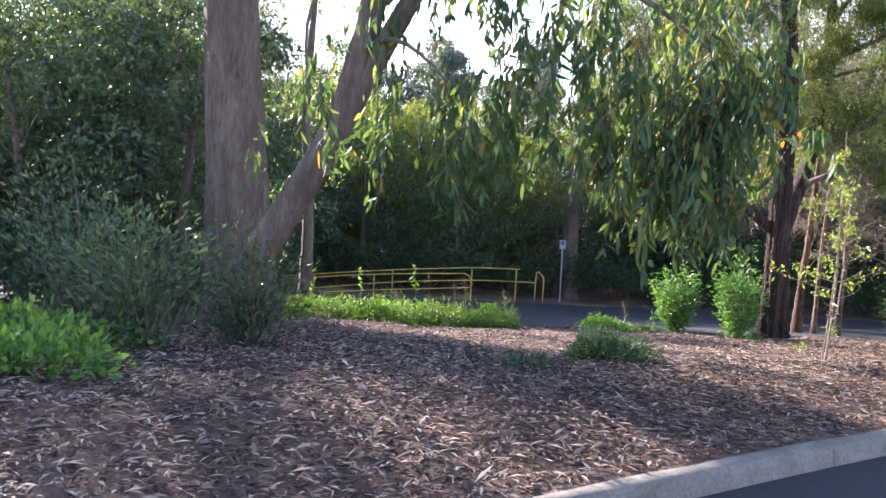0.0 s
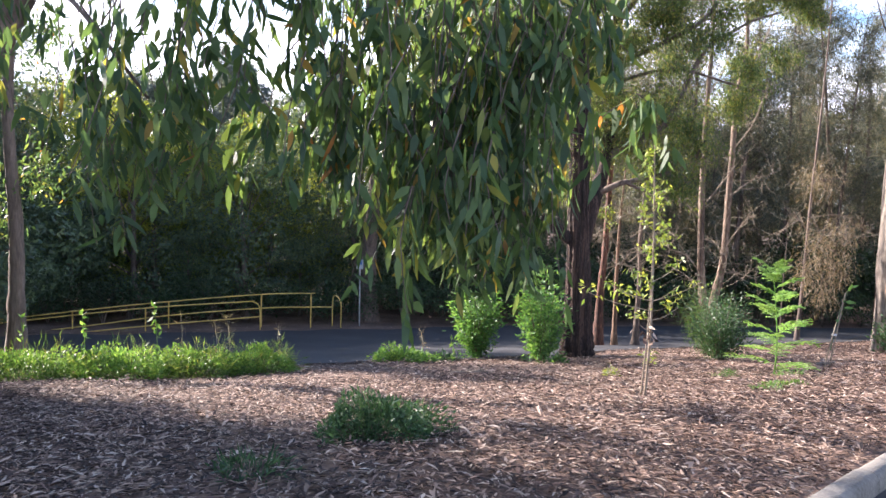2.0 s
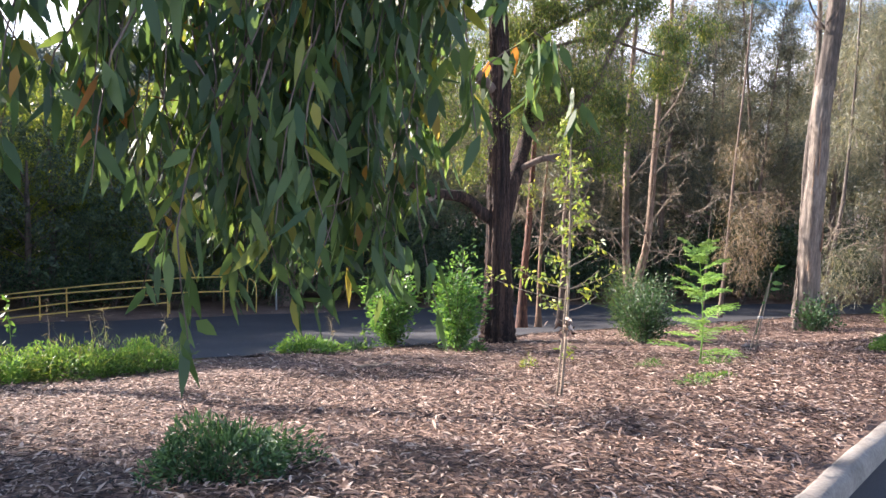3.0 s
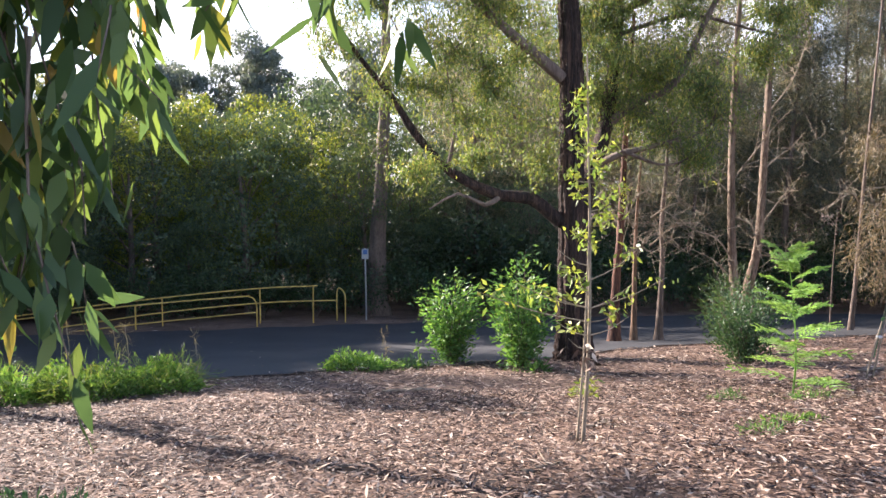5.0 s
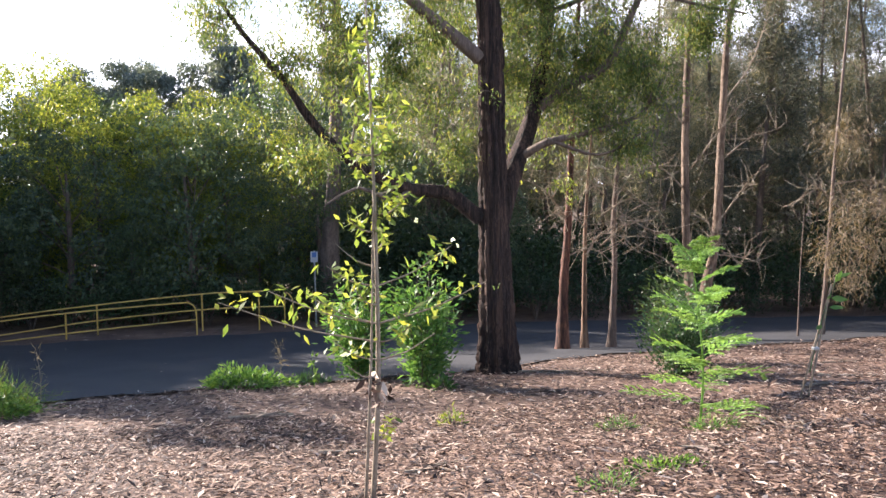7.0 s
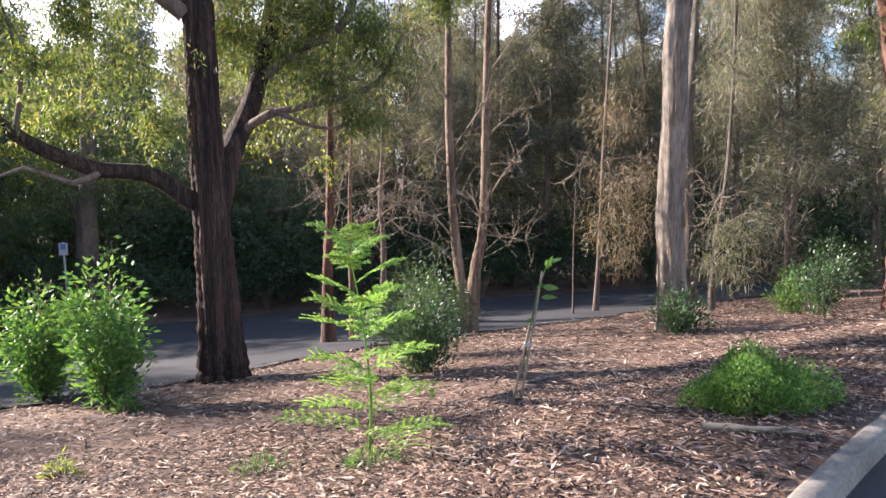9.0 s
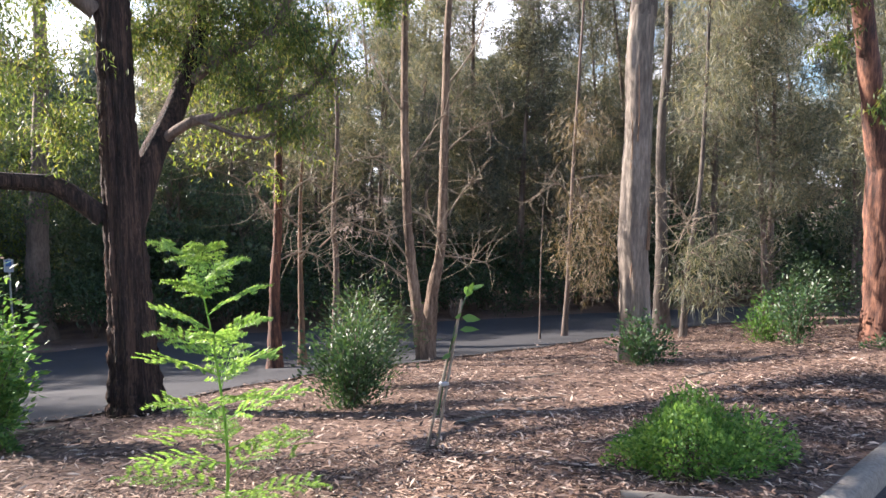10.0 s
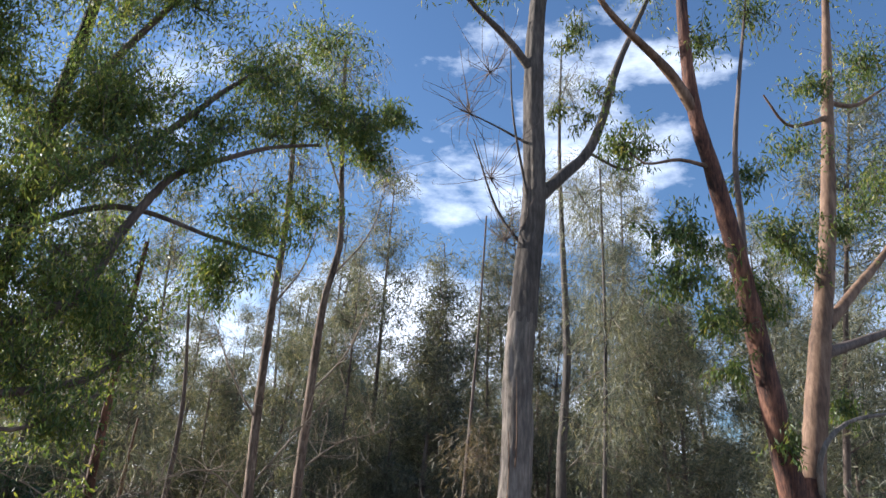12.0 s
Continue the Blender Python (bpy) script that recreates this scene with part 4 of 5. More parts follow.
slim_tree("she_oak", [(12.8, 21.0, 0), (12.58, 21, -1.2), (12.45, 21, 0), (12.38, 21, 2.1), (12.4, 21, 4.3), (12.45, 21, 6), (12.3, 21, 9.2)], 0.105, 0.03, BARK_OAK,
          "thin straight she-oak with pale bare side branches", [(12.3, 21, 8.6, 1.2), (12.6, 21.1, 7.0, 0.9), (11.8, 21.2, 6.2, 0.8)], (),
          [[(12.4, 21, -0.5), (12.0, 20.9, -0.1), (11.4, 20.8, 0.1), (10.6, 20.7, 0.55)], [(12.4, 21, -1.0), (11.9, 20.8, -0.6), (11.2, 20.7, -0.3)], [(12.4, 21, 1.2), (12.9, 20.9, 1.9), (13.4, 20.8, 2.6)],
           [(12.4, 21, 2.2), (11.9, 21, 2.9), (11.4, 21, 3.9)], [(12.4, 21, 0.4), (12.9, 20.9, 0.2), (13.0, 20.8, -0.3)], [(12.4, 21, 4.2), (12.9, 21, 5.1), (13.1, 21, 6.3)], [(12.4, 21, 0.9), (11.7, 20.9, 1.4), (11.0, 20.9, 1.2)]], seed=61)
slim_tree("she_oak", [(12.9, 21.2, 0), (13.0, 21.1, -1.3), (13.15, 21, -0.2), (13.22, 21, 2.1), (13.3, 21, 4.3), (13.5, 21, 5.6), (13.38, 21, 7.1), (13.2, 21, 9.6)], 0.11, 0.03, BARK_OAK,
          "thin she-oak with a crooked top and bare twigs", [(13.2, 21, 9.2, 1.1), (13.9, 21.1, 7.4, 0.8)], (),
          [[(13.1, 21, -0.52), (13.5, 20.9, -0.56), (14.1, 20.9, -0.68)], [(13.25, 21, 2.8), (13.9, 21, 3.7), (14.3, 21, 5.0)], [(13.4, 21, 4.9), (14.1, 21, 6.0), (14.4, 21, 7.6)], [(13.4, 21, 6.6), (13.0, 21, 7.6), (12.9, 21, 8.8)],
           [(13.2, 21, 1.5), (13.8, 20.9, 2.0), (14.4, 20.8, 2.2)], [(13.15, 21, 0.1), (13.7, 20.9, 0.9), (14.0, 20.9, 1.0)]], seed=62)
slim_tree("gum_sapling", [(10.0, 22.0, 0), (10.02, 22, -1.2), (10.1, 22, 0.0), (10.14, 22, 1.5), (10.2, 22, 3.2), (10.3, 22, 5.2)], 0.11, 0.04, BARK_RED, "young gum with orange sunlit bark and yellow-green leaves", (),
          [(9.5, 21.8, 2.2, 0.9), (8.7, 21.7, 1.6, 0.7), (10.0, 21.9, 3.0, 0.7), (9.2, 21.8, 3.4, 0.9), (9.6, 21.9, 4.4, 0.9), (8.8, 21.6, 2.7, 0.7), (9.9, 21.6, 1.0, 0.4), (9.8, 22, 5.4, 0.8)],
          [[(10.1, 22, 0.2), (9.5, 21.9, 0.9), (8.8, 21.8, 1.2)], [(10.1, 22, 0.5), (10.7, 21.8, 1.0), (11.3, 21.7, 0.9)], [(10.1, 22, -0.6), (10.6, 21.8, -0.4), (11.0, 21.7, -0.7)]], LEAF_YELLOW, 63)
slim_tree("gum_sapling", [(10.6, 22.2, 0), (10.58, 22.2, -0.8), (10.6, 22.2, 0.6), (10.7, 22.2, 2.2)], 0.07, 0.02, BARK_TAN, "thin tan-stemmed young gum beside the path", [(10.8, 22.2, 1.4, 0.7)], (),
          [[(10.6, 22.2, -0.6), (10.9, 22, -0.1), (11.4, 21.9, -0.2)], [(10.6, 22.2, 0.0), (10.1, 22, 0.4), (9.6, 21.9, 0.3)]], seed=64)
slim_tree("she_oak", [(11.3, 22.3, 0), (11.35, 22.3, -0.8), (11.3, 22.3, 0.2), (11.4, 22.3, 2.4), (11.2, 22.3, 4.5)], 0.075, 0.02, BARK_GREY, "thin she-oak with tangled bare twigs", [(10.8, 22.2, 5.2, 0.7)], (),
          [[(11.0, 22.3, -0.4), (11.5, 22, 0.1), (12.0, 21.8, 0.2)], [(11.0, 22.3, 0.3), (11.6, 22, 0.7), (12.2, 21.9, 0.4)], [(11.05, 22.3, 0.8), (10.4, 22, 1.2), (9.9, 22, 1.1)]], seed=65)
slim_tree("gum_tree", [(4.95, 33.0, 0), (5.0, 33, -1.0), (5.15, 33, 1.4), (5.3, 33, 5.2), (5.3, 33, 9.5)], 0.33, 0.12, BARK_GREY, "tall grey-brown trunk beside the signpost with grey-green foliage", (),
          [(4.4, 31.6, 1.0, 1.0), (5.6, 31.6, 0.6, 1.0), (3.6, 31.8, 0.0, 0.9), (4.8, 31.6, 2.6, 1.2), (6.2, 31.7, 2.2, 1.1), (4.6, 32, 4.6, 1.3), (6.0, 32, 5.0, 1.3), (3.9, 31.8, 3.2, 1.0), (6.6, 31.8, 0.8, 0.9)], (), LEAF_BIG, 66)
slim_tree("she_oak", [(17.6, 23.5, 0), (17.7, 23.5, -1.2), (17.8, 23.5, 1.5), (18.0, 23.5, 5.0), (18.1, 23.5, 8)], 0.055, 0.02, BARK_GREY, "she-oak with a hanging curtain of dry straw-brown needles",
          [(17.8, 22.9, 0.3, 0.9), (18.3, 22.8, -0.6, 0.8), (17.3, 22.9, -0.7, 0.7), (18.0, 22.9, -1.4, 0.7), (18.6, 22.8, 0.6, 0.7), (17.9, 23.2, 2.2, 1.0)], (),
          [[(17.7, 23.5, 0.6), (17.0, 23, 0.9), (16.2, 22.8, 0.5)], [(17.75, 23.5, 1.0), (18.5, 22.9, 1.1), (19.3, 22.6, 0.6)]], NEEDLE_DRY, 67)
slim_tree("she_oak", [(18.9, 20.6, 0), (19.0, 20.6, -1), (19.2, 20.5, 1.0), (19.3, 20.5, 4.5), (19.3, 20.6, 8.5)], 0.06, 0.02, BARK_UPPER, "she-oak with low drooping olive needles behind the pale gum",
          [(18.7, 20.0, -0.6, 0.8), (19.3, 19.9, -0.8, 0.7), (18.4, 20.0, -1.3, 0.6), (19.0, 19.9, -1.5, 0.6), (19.8, 20, -0.4, 0.6), (19.2, 20.3, 3.0, 1.1), (19.4, 20.4, 5.0, 1.2), (18.8, 20.5, 7.5, 1.3)], (),
          [[(19.0, 20.6, -0.2), (18.3, 20, 0.3), (17.6, 19.8, 0.8)], [(19.0, 20.6, -0.6), (19.6, 20, -0.2), (20.4, 19.7, -0.8)], [(19.1, 20.5, 0.3), (18.4, 20, 0.0), (17.9, 19.8, -0.6)]], None, 68)
slim_tree("she_oak", [(19.75, 22.4, 0), (19.7, 22.4, -0.5), (19.6, 22.4, 2.0), (19.75, 22.4, 4.5), (19.6, 22.4, 7.5), (19.5, 22.4, 10.0), (19.55, 22.4, 13.0)], 0.15, 0.015, BARK_UPPER, "brown-stemmed she-oak standing behind the pale gum", [(20.6, 22.2, 5.2, 1.6), (22.0, 22.3, 4.8, 1.5), (21.2, 22.2, 6.6, 1.4), (20.0, 22.2, 8.6, 1.3), (21.4, 22.2, 3.4, 1.2), (23.0, 22.6, 6.0, 1.3), (20.4, 22.2, 2.2, 0.9), (20.6, 22.3, 6.6, 1.2), (22.1, 22.3, 5.9, 1.2), (22.9, 22.3, 4.3, 1.2), (21.4, 22.3, 2.8, 1.0), (20.3, 22.3, 7.6, 0.9), (23.8, 22.5, 5.2, 1.1), (19.6, 22.3, 11.5, 1.1)], (), [[(19.7, 22.4, 3.6), (20.6, 22.2, 4.3), (22.0, 22.2, 4.9)], [(19.7, 22.4, 2.0), (20.4, 22.1, 2.6), (21.2, 22.0, 2.5)]], seed=69)
slim_tree("she_oak", [(16.6, 23.0, 0), (16.6, 23, -1.2), (16.65, 23, 0.5)], 0.022, 0.008, BARK_GREY, "bare knee-thin sapling stem at the path edge", (), (), (), seed=70)
# gums to the left, placed and shaped to cast shade on path and mulch
slim_tree("gum_tree", [(-2.9, 15.2, 0), (-2.9, 15.2, 0.5), (-3.0, 15.2, 2.5), (-2.9, 15.3, 5.0)], 0.13, 0.05, BARK_GREY, "bushy-crowned gum below the leaning tree, some clumps added for shade", (),
          [(-3.3, 15.2, 0.7, 0.7), (-2.6, 15.3, 1.6, 0.6), (-3.4, 15.4, 2.6, 0.6), (-2.5, 15.3, 3.8, 0.55), (-3.1, 15.2, 4.9, 0.6), (-3.9, 14.5, 3.6, 0.6), (-4.6, 15.0, 4.2, 0.7), (-3.7, 14.4, 4.5, 0.6)], (), LEAF_GUM, 171)
slim_tree("gum_tree", [(-5.0, 12.4, 0), (-5.0, 12.4, 0.5), (-4.9, 12.4, 2.5), (-4.9, 12.3, 4.6)], 0.12, 0.05, BARK_GREY, "leafy gum crowded among the shrubs, crown shaped to cast shade", (),
          [(-4.7, 12.2, 1.2, 1.0), (-5.5, 12.0, 2.0, 1.1), (-4.2, 12.3, 2.6, 1.1), (-5.2, 12.4, 3.6, 1.2), (-4.4, 12.4, 3.2, 0.8), (-6.2, 12.6, 3.2, 1.0), (-3.9, 12.2, 1.2, 0.8)], (), LEAF_GUM, 172)
slim_tree("gum_tree", [(-8.6, 16.6, 0), (-8.6, 16.6, 0.5), (-8.5, 16.6, 3), (-8.5, 16.6, 7)], 0.14, 0.05, BARK_GREY, "broad leafy gum lower down the slope, added to cast shade", (),
          [(-8.3, 16.4, 2.2, 1.2), (-9.3, 16.4, 3.0, 1.3), (-7.8, 16.3, 3.8, 1.3), (-8.6, 16.6, 5.0, 1.4), (-7.6, 16.2, 5.8, 1.3), (-9.6, 16.6, 5.0, 1.2), (-8.4, 16.6, 7.0, 1.4), (-10.0, 16.6, 1.4, 1.1)], (), LEAF_GUM, 173)
for k, (x, y, h) in enumerate([(-9.6, 33.0, 12.0), (-12.5, 31.5, 13.0), (-15.0, 36.0, 13.0)]):
    c = np.random.default_rng(180 + k)
    slim_tree("she_oak", [(x, y, 0), (x + 0.2, y, -1.0), (x + 0.5, y, h * 0.3), (x + 0.3, y, h - 4)], 0.16, 0.03, BARK_GREY, "tall wispy grey she-oak rising over the thicket",
              [(x + 0.4 + c.normal(0, 0.9), y + c.normal(0, 0.8), z, c.uniform(0.9, 1.4)) for z in np.linspace(1.0, h - 4, 13)], (), [[(x + 0.4, y, 2.5 + j), (x + 1.3 * (-1) ** j, y - 0.4, 3.2 + j), (x + 2.0 * (-1) ** j, y - 0.5, 4.3 + j)] for j in range(5)], None, 190 + k)

# understorey beyond the path, its deep shade put into the leaf colour
def undergrowth(seed, h, w, n, material, label):
    rng = np.random.default_rng(seed)
    t = thing("bush", (0, 0, 0), label, "bush", "understorey")
    lv = Geo()
    for k in range(7):
        g = Geo()
        a = k * 0.9 + rng.uniform(-0.3, 0.3)
        e = np.array([math.cos(a) * w * 0.6, math.sin(a) * w * 0.6, h * rng.uniform(0.5, 0.95)])
        tube(g, [(0, 0, -0.1), e * (0.4, 0.4, 0.55), e], 0.02, 0.006, 5, 0.3)
        part("stem", g, BARK_GREY, t)
        v = in_ball(n, rng, 0.2)
        leaves(lv, e * (1, 1, 0.8) + v * np.array([w * 0.55, w * 0.55, h * 0.4]), v + rng.normal(0, 0.5, (n, 3)), 0.16, 0.06, rng, 0.3)
    part("foliage", lv, material, t, kind="stuff")
    return t


rng = np.random.default_rng(24)
under = [undergrowth(71, 2.4, 1.5, 270, LEAF_PAINTED_SHADE, "dense undergrowth beyond the path, leaves darkened for shade"), undergrowth(72, 1.9, 1.7, 270, LEAF_PAINTED_SHADE, "tangled scrub beyond the path, shade put into its colour"), undergrowth(73, 2.8, 1.4, 270, LEAF_PAINTED_SHADE, "tall bush beneath the she-oaks, coloured dark for shade")]
places = [(x, max(float(far_edge(x)) + rng.uniform(0.9, 1.8), 32.6 if x < 7.5 else 0), 0.8) for x in np.arange(-22, 44, 1.9)]
places += [(x, float(far_edge(x)) + rng.uniform(3, 5), 1.4) for x in np.arange(8, 46, 1.7)]
places += [(x, float(far_edge(x)) + rng.uniform(7, 11), 1.4) for x in np.arange(8, 50, 2.8)]
places += [(23, 17.5, 0.7), (25, 19.5, 0.9), (27, 17, 0.9), (22.5, 20, 0.7), (29, 20, 1.0), (31, 16, 1.0), (28, 13.5, 1.0), (25, 14, 0.8)]
places += [(-5.2, 10.0, 0.8), (-4.2, 8.2, 0.55), (-6.5, 8.0, 0.8), (-5.5, 13.5, 0.7), (-8, 11.5, 0.9), (-4.6, 11.8, 0.7)]
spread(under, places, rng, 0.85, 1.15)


# ---- rails and sign ----
def pole(g, pts, r=0.024):
    tube(g, pts, r, r, 10, 0.12)


def rail_line(label, y0, top, low, posts, hoop=None):
    """Pipe handrail: two rails on posts."""
    at = np.array(on(posts[-1][0], y0))
    t = thing("handrail", at, label, "handrail", "path handrails")
    for name, line in (("top_rail", top), ("lower_rail", low)):
        g = Geo()
        pole(g, P([(x, y0 if k is None else k, z) for x, z, k in line], at))
        part(name, g, RAIL_PAINT, t)
    for x, z, y in posts:
        g = Geo()
        pole(g, P([(x, y or y0, float(ground(x, y or y0)) - 0.1), (x, y or y0, z)], at), 0.027)
        part("post", g, RAIL_PAINT, t)
    if hoop:
        g = Geo()
        pole(g, P(hoop, at))
        part("end_hoop", g, RAIL_PAINT, t)


rail_line("weathered yellow pipe handrail with a rounded end", 30.0,
          [(-14, -4.1, None), (-7.59, -3.37, None), (-3.3, -2.9, None), (0.2, -2.66, None), (0.5, -2.66, None), (0.68, -2.74, None), (0.76, -2.95, None), (0.77, -3.3, None), (0.77, -3.75, None)],
          [(-14, -4.6, None), (-7.2, -3.93, None), (-3.05, -3.5, None), (0.75, -3.19, None)],
          [(-11.2, -3.75, None), (-7.2, -3.33, None), (-3.06, -2.88, None)])
rail_line("weathered yellow pipe handrail along the far side of the ramp", 31.0,
          [(-14, -4.2, None), (-5.89, -3.18, None), (-2.42, -2.8, None), (0.8, -2.53, None), (2.75, -2.48, None)],
          [(-14, -4.75, None), (-5.5, -3.7, None), (-2.42, -3.3, None), (0.8, -3.04, None), (2.6, -3.0, None), (3.4, -3.0, None)],
          [(-9.2, -3.55, None), (-5.6, -3.15, None), (-2.42, -2.8, None), (0.8, -2.53, None), (2.6, -2.49, None)],
          [(3.42, 31.2, -3.75), (3.42, 31.2, -2.9), (3.45, 31.2, -2.62), (3.55, 31.1, -2.6), (3.68, 30.9, -2.75), (3.7, 30.8, -3.0), (3.7, 30.8, -3.8)])
at = np.array(on(4.45, 31.2))
sg = thing("signpost", at, "small square sign on a thin grey steel post", "sign")
g = Geo()
pole(g, [(0, 0, -0.1), (-0.02, 0, 1.3), (-0.04, 0, 2.55)], 0.03)
part("post", g, GALV, sg)


def slab(sx, sy, sz, at=(0, 0, 0), bev=0.004):
    bm = bmesh.new()
    bmesh.ops.create_cube(bm, size=1.0)
    bmesh.ops.scale(bm, vec=(sx, sy, sz), verts=bm.verts)
    bmesh.ops.translate(bm, vec=at, verts=bm.verts)
    bmesh.ops.bevel(bm, geom=bm.edges, offset=bev, segments=1, affect="EDGES")
    return bm


def part_bm(name, bm, material, parent, label=""):
    me = bpy.data.meshes.new(name)
    bm.to_mesh(me)
    bm.free()
    me.materials.append(material)
    ob = new(name, me)
    ob.parent = parent
    return tagged(ob, label)


plate = part_bm("sign_plate", slab(0.24, 0.012, 0.36, (-0.04, -0.04, 2.35)), SIGN_FACE, sg, "pale sign plate")
part_bm("sign_symbol", slab(0.14, 0.004, 0.16, (-0.04, -0.05, 2.42), 0.001), SIGN_BLUE, plate, "blue symbol panel")


# ---- planted things on the slope ----
def shrub(at, h, w, stems, n, size, material, label, seed, group="", ratio=0.3, name="shrub", droop=0.0):
    """Upright shrub of many leafy stems."""
    rng = np.random.default_rng(seed)
    t = thing(name, at, label, "shrub", group)
    lv = Geo()
    for k in range(stems):
        g = Geo()
        a, q = k * 2.4, math.sqrt((k + 0.5) / stems)
        e = np.array([math.cos(a) * w * q * 0.9, math.sin(a) * w * q * 0.9, h * rng.uniform(0.5, 1.0) * (1 - 0.35 * q * q)])
        m = np.array([e[0] * 0.45, e[1] * 0.45, e[2] * 0.55]) + rng.normal(0, 0.03, 3)
        tube(g, [(rng.normal(0, 0.03), rng.normal(0, 0.03), -0.05), m, e], 0.012, 0.003, 5, 0.15)
        part("stem", g, BARK_GREY, t)
        t_ = rng.uniform(0.12, 1.0, (n, 1))
        base = np.where(t_ < 0.5, m * t_ * 2, m + (e - m) * (t_ * 2 - 1)) + rng.normal(0, 0.11, (n, 3)) * w * 1.6
        base[:, 2] = np.maximum(base[:, 2], 0.01)
        out = base * np.array([1, 1, 0]) + rng.normal(0, 0.35 * w, (n, 3)) + np.array([0, 0, w * (0.55 - droop)])
        leaves(lv, base, out, size, size * ratio, rng, 0.3)
    part("foliage", lv, material, t, kind="stuff")
    return t


def mound(at, rx, ry, h, n, size, material, label, seed, name="ground_cover", ratio=0.5):
    """Low spreading plant: many short stems under a leafy dome."""
    rng = np.random.default_rng(seed)
    t = thing(name, at, label, "plant")
    g, lv = Geo(), Geo()
    v = unit(rng.normal(size=(n, 3))) * rng.uniform(0.3, 1.0, (n, 1)) ** 0.5
    lump = 0.82 + 0.26 * np.sin(v[:, 0] * 5 + seed) * np.cos(v[:, 1] * 4 + seed * 2)
    base = v * np.array([rx, ry, h]) * lump[:, None]
    base[:, 2] = np.abs(base[:, 2]) + 0.01
    gx, gy = base[:, 0] + at[0], base[:, 1] + at[1]
    base[:, 2] += ground(gx, gy) - at[2]
    for k in range(26):
        e = base[k * (n // 26)]
        tube(g, [(e[0] * 0.4, e[1] * 0.4, float(ground(e[0] * 0.4 + at[0], e[1] * 0.4 + at[1])) - at[2] - 0.03), e * (0.7, 0.7, 0.6), e], 0.005, 0.002, 4, 0.15)
    leaves(lv, base, v * np.array([1, 1, 1.2]) + rng.normal(0, 0.45, (n, 3)) + (0, 0, 0.35), size, size * ratio, rng, 0.3)
    part("stemwork", g, BARK_GREY, t, kind="stuff")
    part("foliage", lv, material, t, kind="stuff")
    return t


shrub(on(5.1, 17.2), 1.75, 0.6, 20, 170, 0.105, LEAF_SHRUB, "bright green leafy shrub sunlit at the path edge", 81, "path-edge shrubs", 0.36, droop=0.35)
shrub(on(5.92, 15.7), 1.9, 0.52, 20, 170, 0.105, LEAF_SHRUB, "bright green upright shrub beside the dark tree", 82, "path-edge shrubs", 0.36, droop=0.35)
shrub(on(9.75, 15.7), 1.5, 0.7, 18, 260, 0.066, LEAF_DARK, "rounded dark green shrub in half shade", 83, "", 0.4)
shrub(on(10.5, 17.4), 2.05, 0.75, 16, 260, 0.12, LEAF_FERN, "feathery dusky green shrub behind the dark one", 89, "", 0.1, droop=0.3)
shrub(on(18.6, 17.9), 1.0, 0.55, 10, 110, 0.1, LEAF_SHRUB, "low pale green shrub behind the red tree", 84, "", 0.3)
shrub(on(18.3, 16.9), 1.5, 0.6, 12, 110, 0.09, LEAF_DARK, "bluish green shrub beside the red-barked tree", 85, "", 0.4)
shrub(on(14.75, 16.6), 0.85, 0.55, 12, 90, 0.08, LEAF_DARK, "dark shade plant clustered at the pale gum's foot", 86, "", 0.5)
shrub(on(-2.5, 6.2), 1.5, 0.75, 18, 130, 0.08, LEAF_SCRUB, "dusky green shrub below the leaning tree", 87, "", 0.3)
shrub(on(-1.75, 6.7), 1.25, 0.65, 16, 130, 0.08, LEAF_SCRUB, "dusky leafy bush hiding the leaning trunk's foot", 90, "", 0.3)
shrub(on(-3.4, 7.0), 1.9, 0.8, 16, 130, 0.08, LEAF_SCRUB, "tall dusky shrub beside the leaning trunk", 88, "", 0.3)
mound(on(1.6, 7.35), 0.55, 0.42, 0.36, 4200, 0.05, LEAF_DARK, "low dark green bush on the mulch", 91, "bush", 0.3)
mound(on(10.5, 10.6), 0.66, 0.54, 0.46, 10500, 0.036, LEAF_HERB, "lush bright green low bush near the kerb", 92, "bush", 0.5)
mound(on(0.75, 6.4), 0.3, 0.28, 0.16, 260, 0.07, LEAF_DARK, "sparse grey-green weed on the mulch", 93, "weed", 0.2)
mound(on(-2.6, 4.4), 0.9, 0.7, 0.32, 1500, 0.09, LEAF_HERB, "bright green weeds under the trees", 94, "weed", 0.4)
mound(on(-3.2, 5.7), 0.9, 0.8, 0.4, 1500, 0.09, LEAF_HERB, "bright green weeds below the shrubs", 95, "weed", 0.4)
for k, (x, y, rx, h) in enumerate([(-5.6, 13.3, 1.2, 0.6), (-3.9, 13.5, 1.2, 0.6), (-2.4, 13.7, 1.1, 0.62), (-1.2, 13.8, 1.0, 0.6), (-0.1, 14.1, 0.9, 0.58), (0.75, 14.4, 0.7, 0.52)]):
    tagged(mound(on(x, y), rx, 0.75, h * 0.85, 5200, 0.056, LEAF_HERB, "bright green leafy weeds along the path edge", 100 + k, "weed", 0.45), group="verge weeds")
    tagged(mound(on(x + 0.15, y - 0.1), rx, 0.8, h * 1.05, 1000, 0.15, GRASS, "long fine green grass among the verge weeds", 140 + k, "grass_tuft", 0.045), group="verge grass")
mound(on(3.4, 16.5), 0.75, 0.4, 0.36, 1500, 0.09, LEAF_HERB, "small green weed patch at the asphalt edge", 110, "weed", 0.3)
mound(on(4.3, 16.9), 0.4, 0.3, 0.2, 500, 0.08, LEAF_DARK, "low dark weed beside the shrub", 111, "weed", 0.3)
mound(on(6.95, 11.3), 0.26, 0.2, 0.13, 220, 0.06, LEAF_SHRUB, "pale tuft of weed on the mulch", 112, "weed", 0.12)
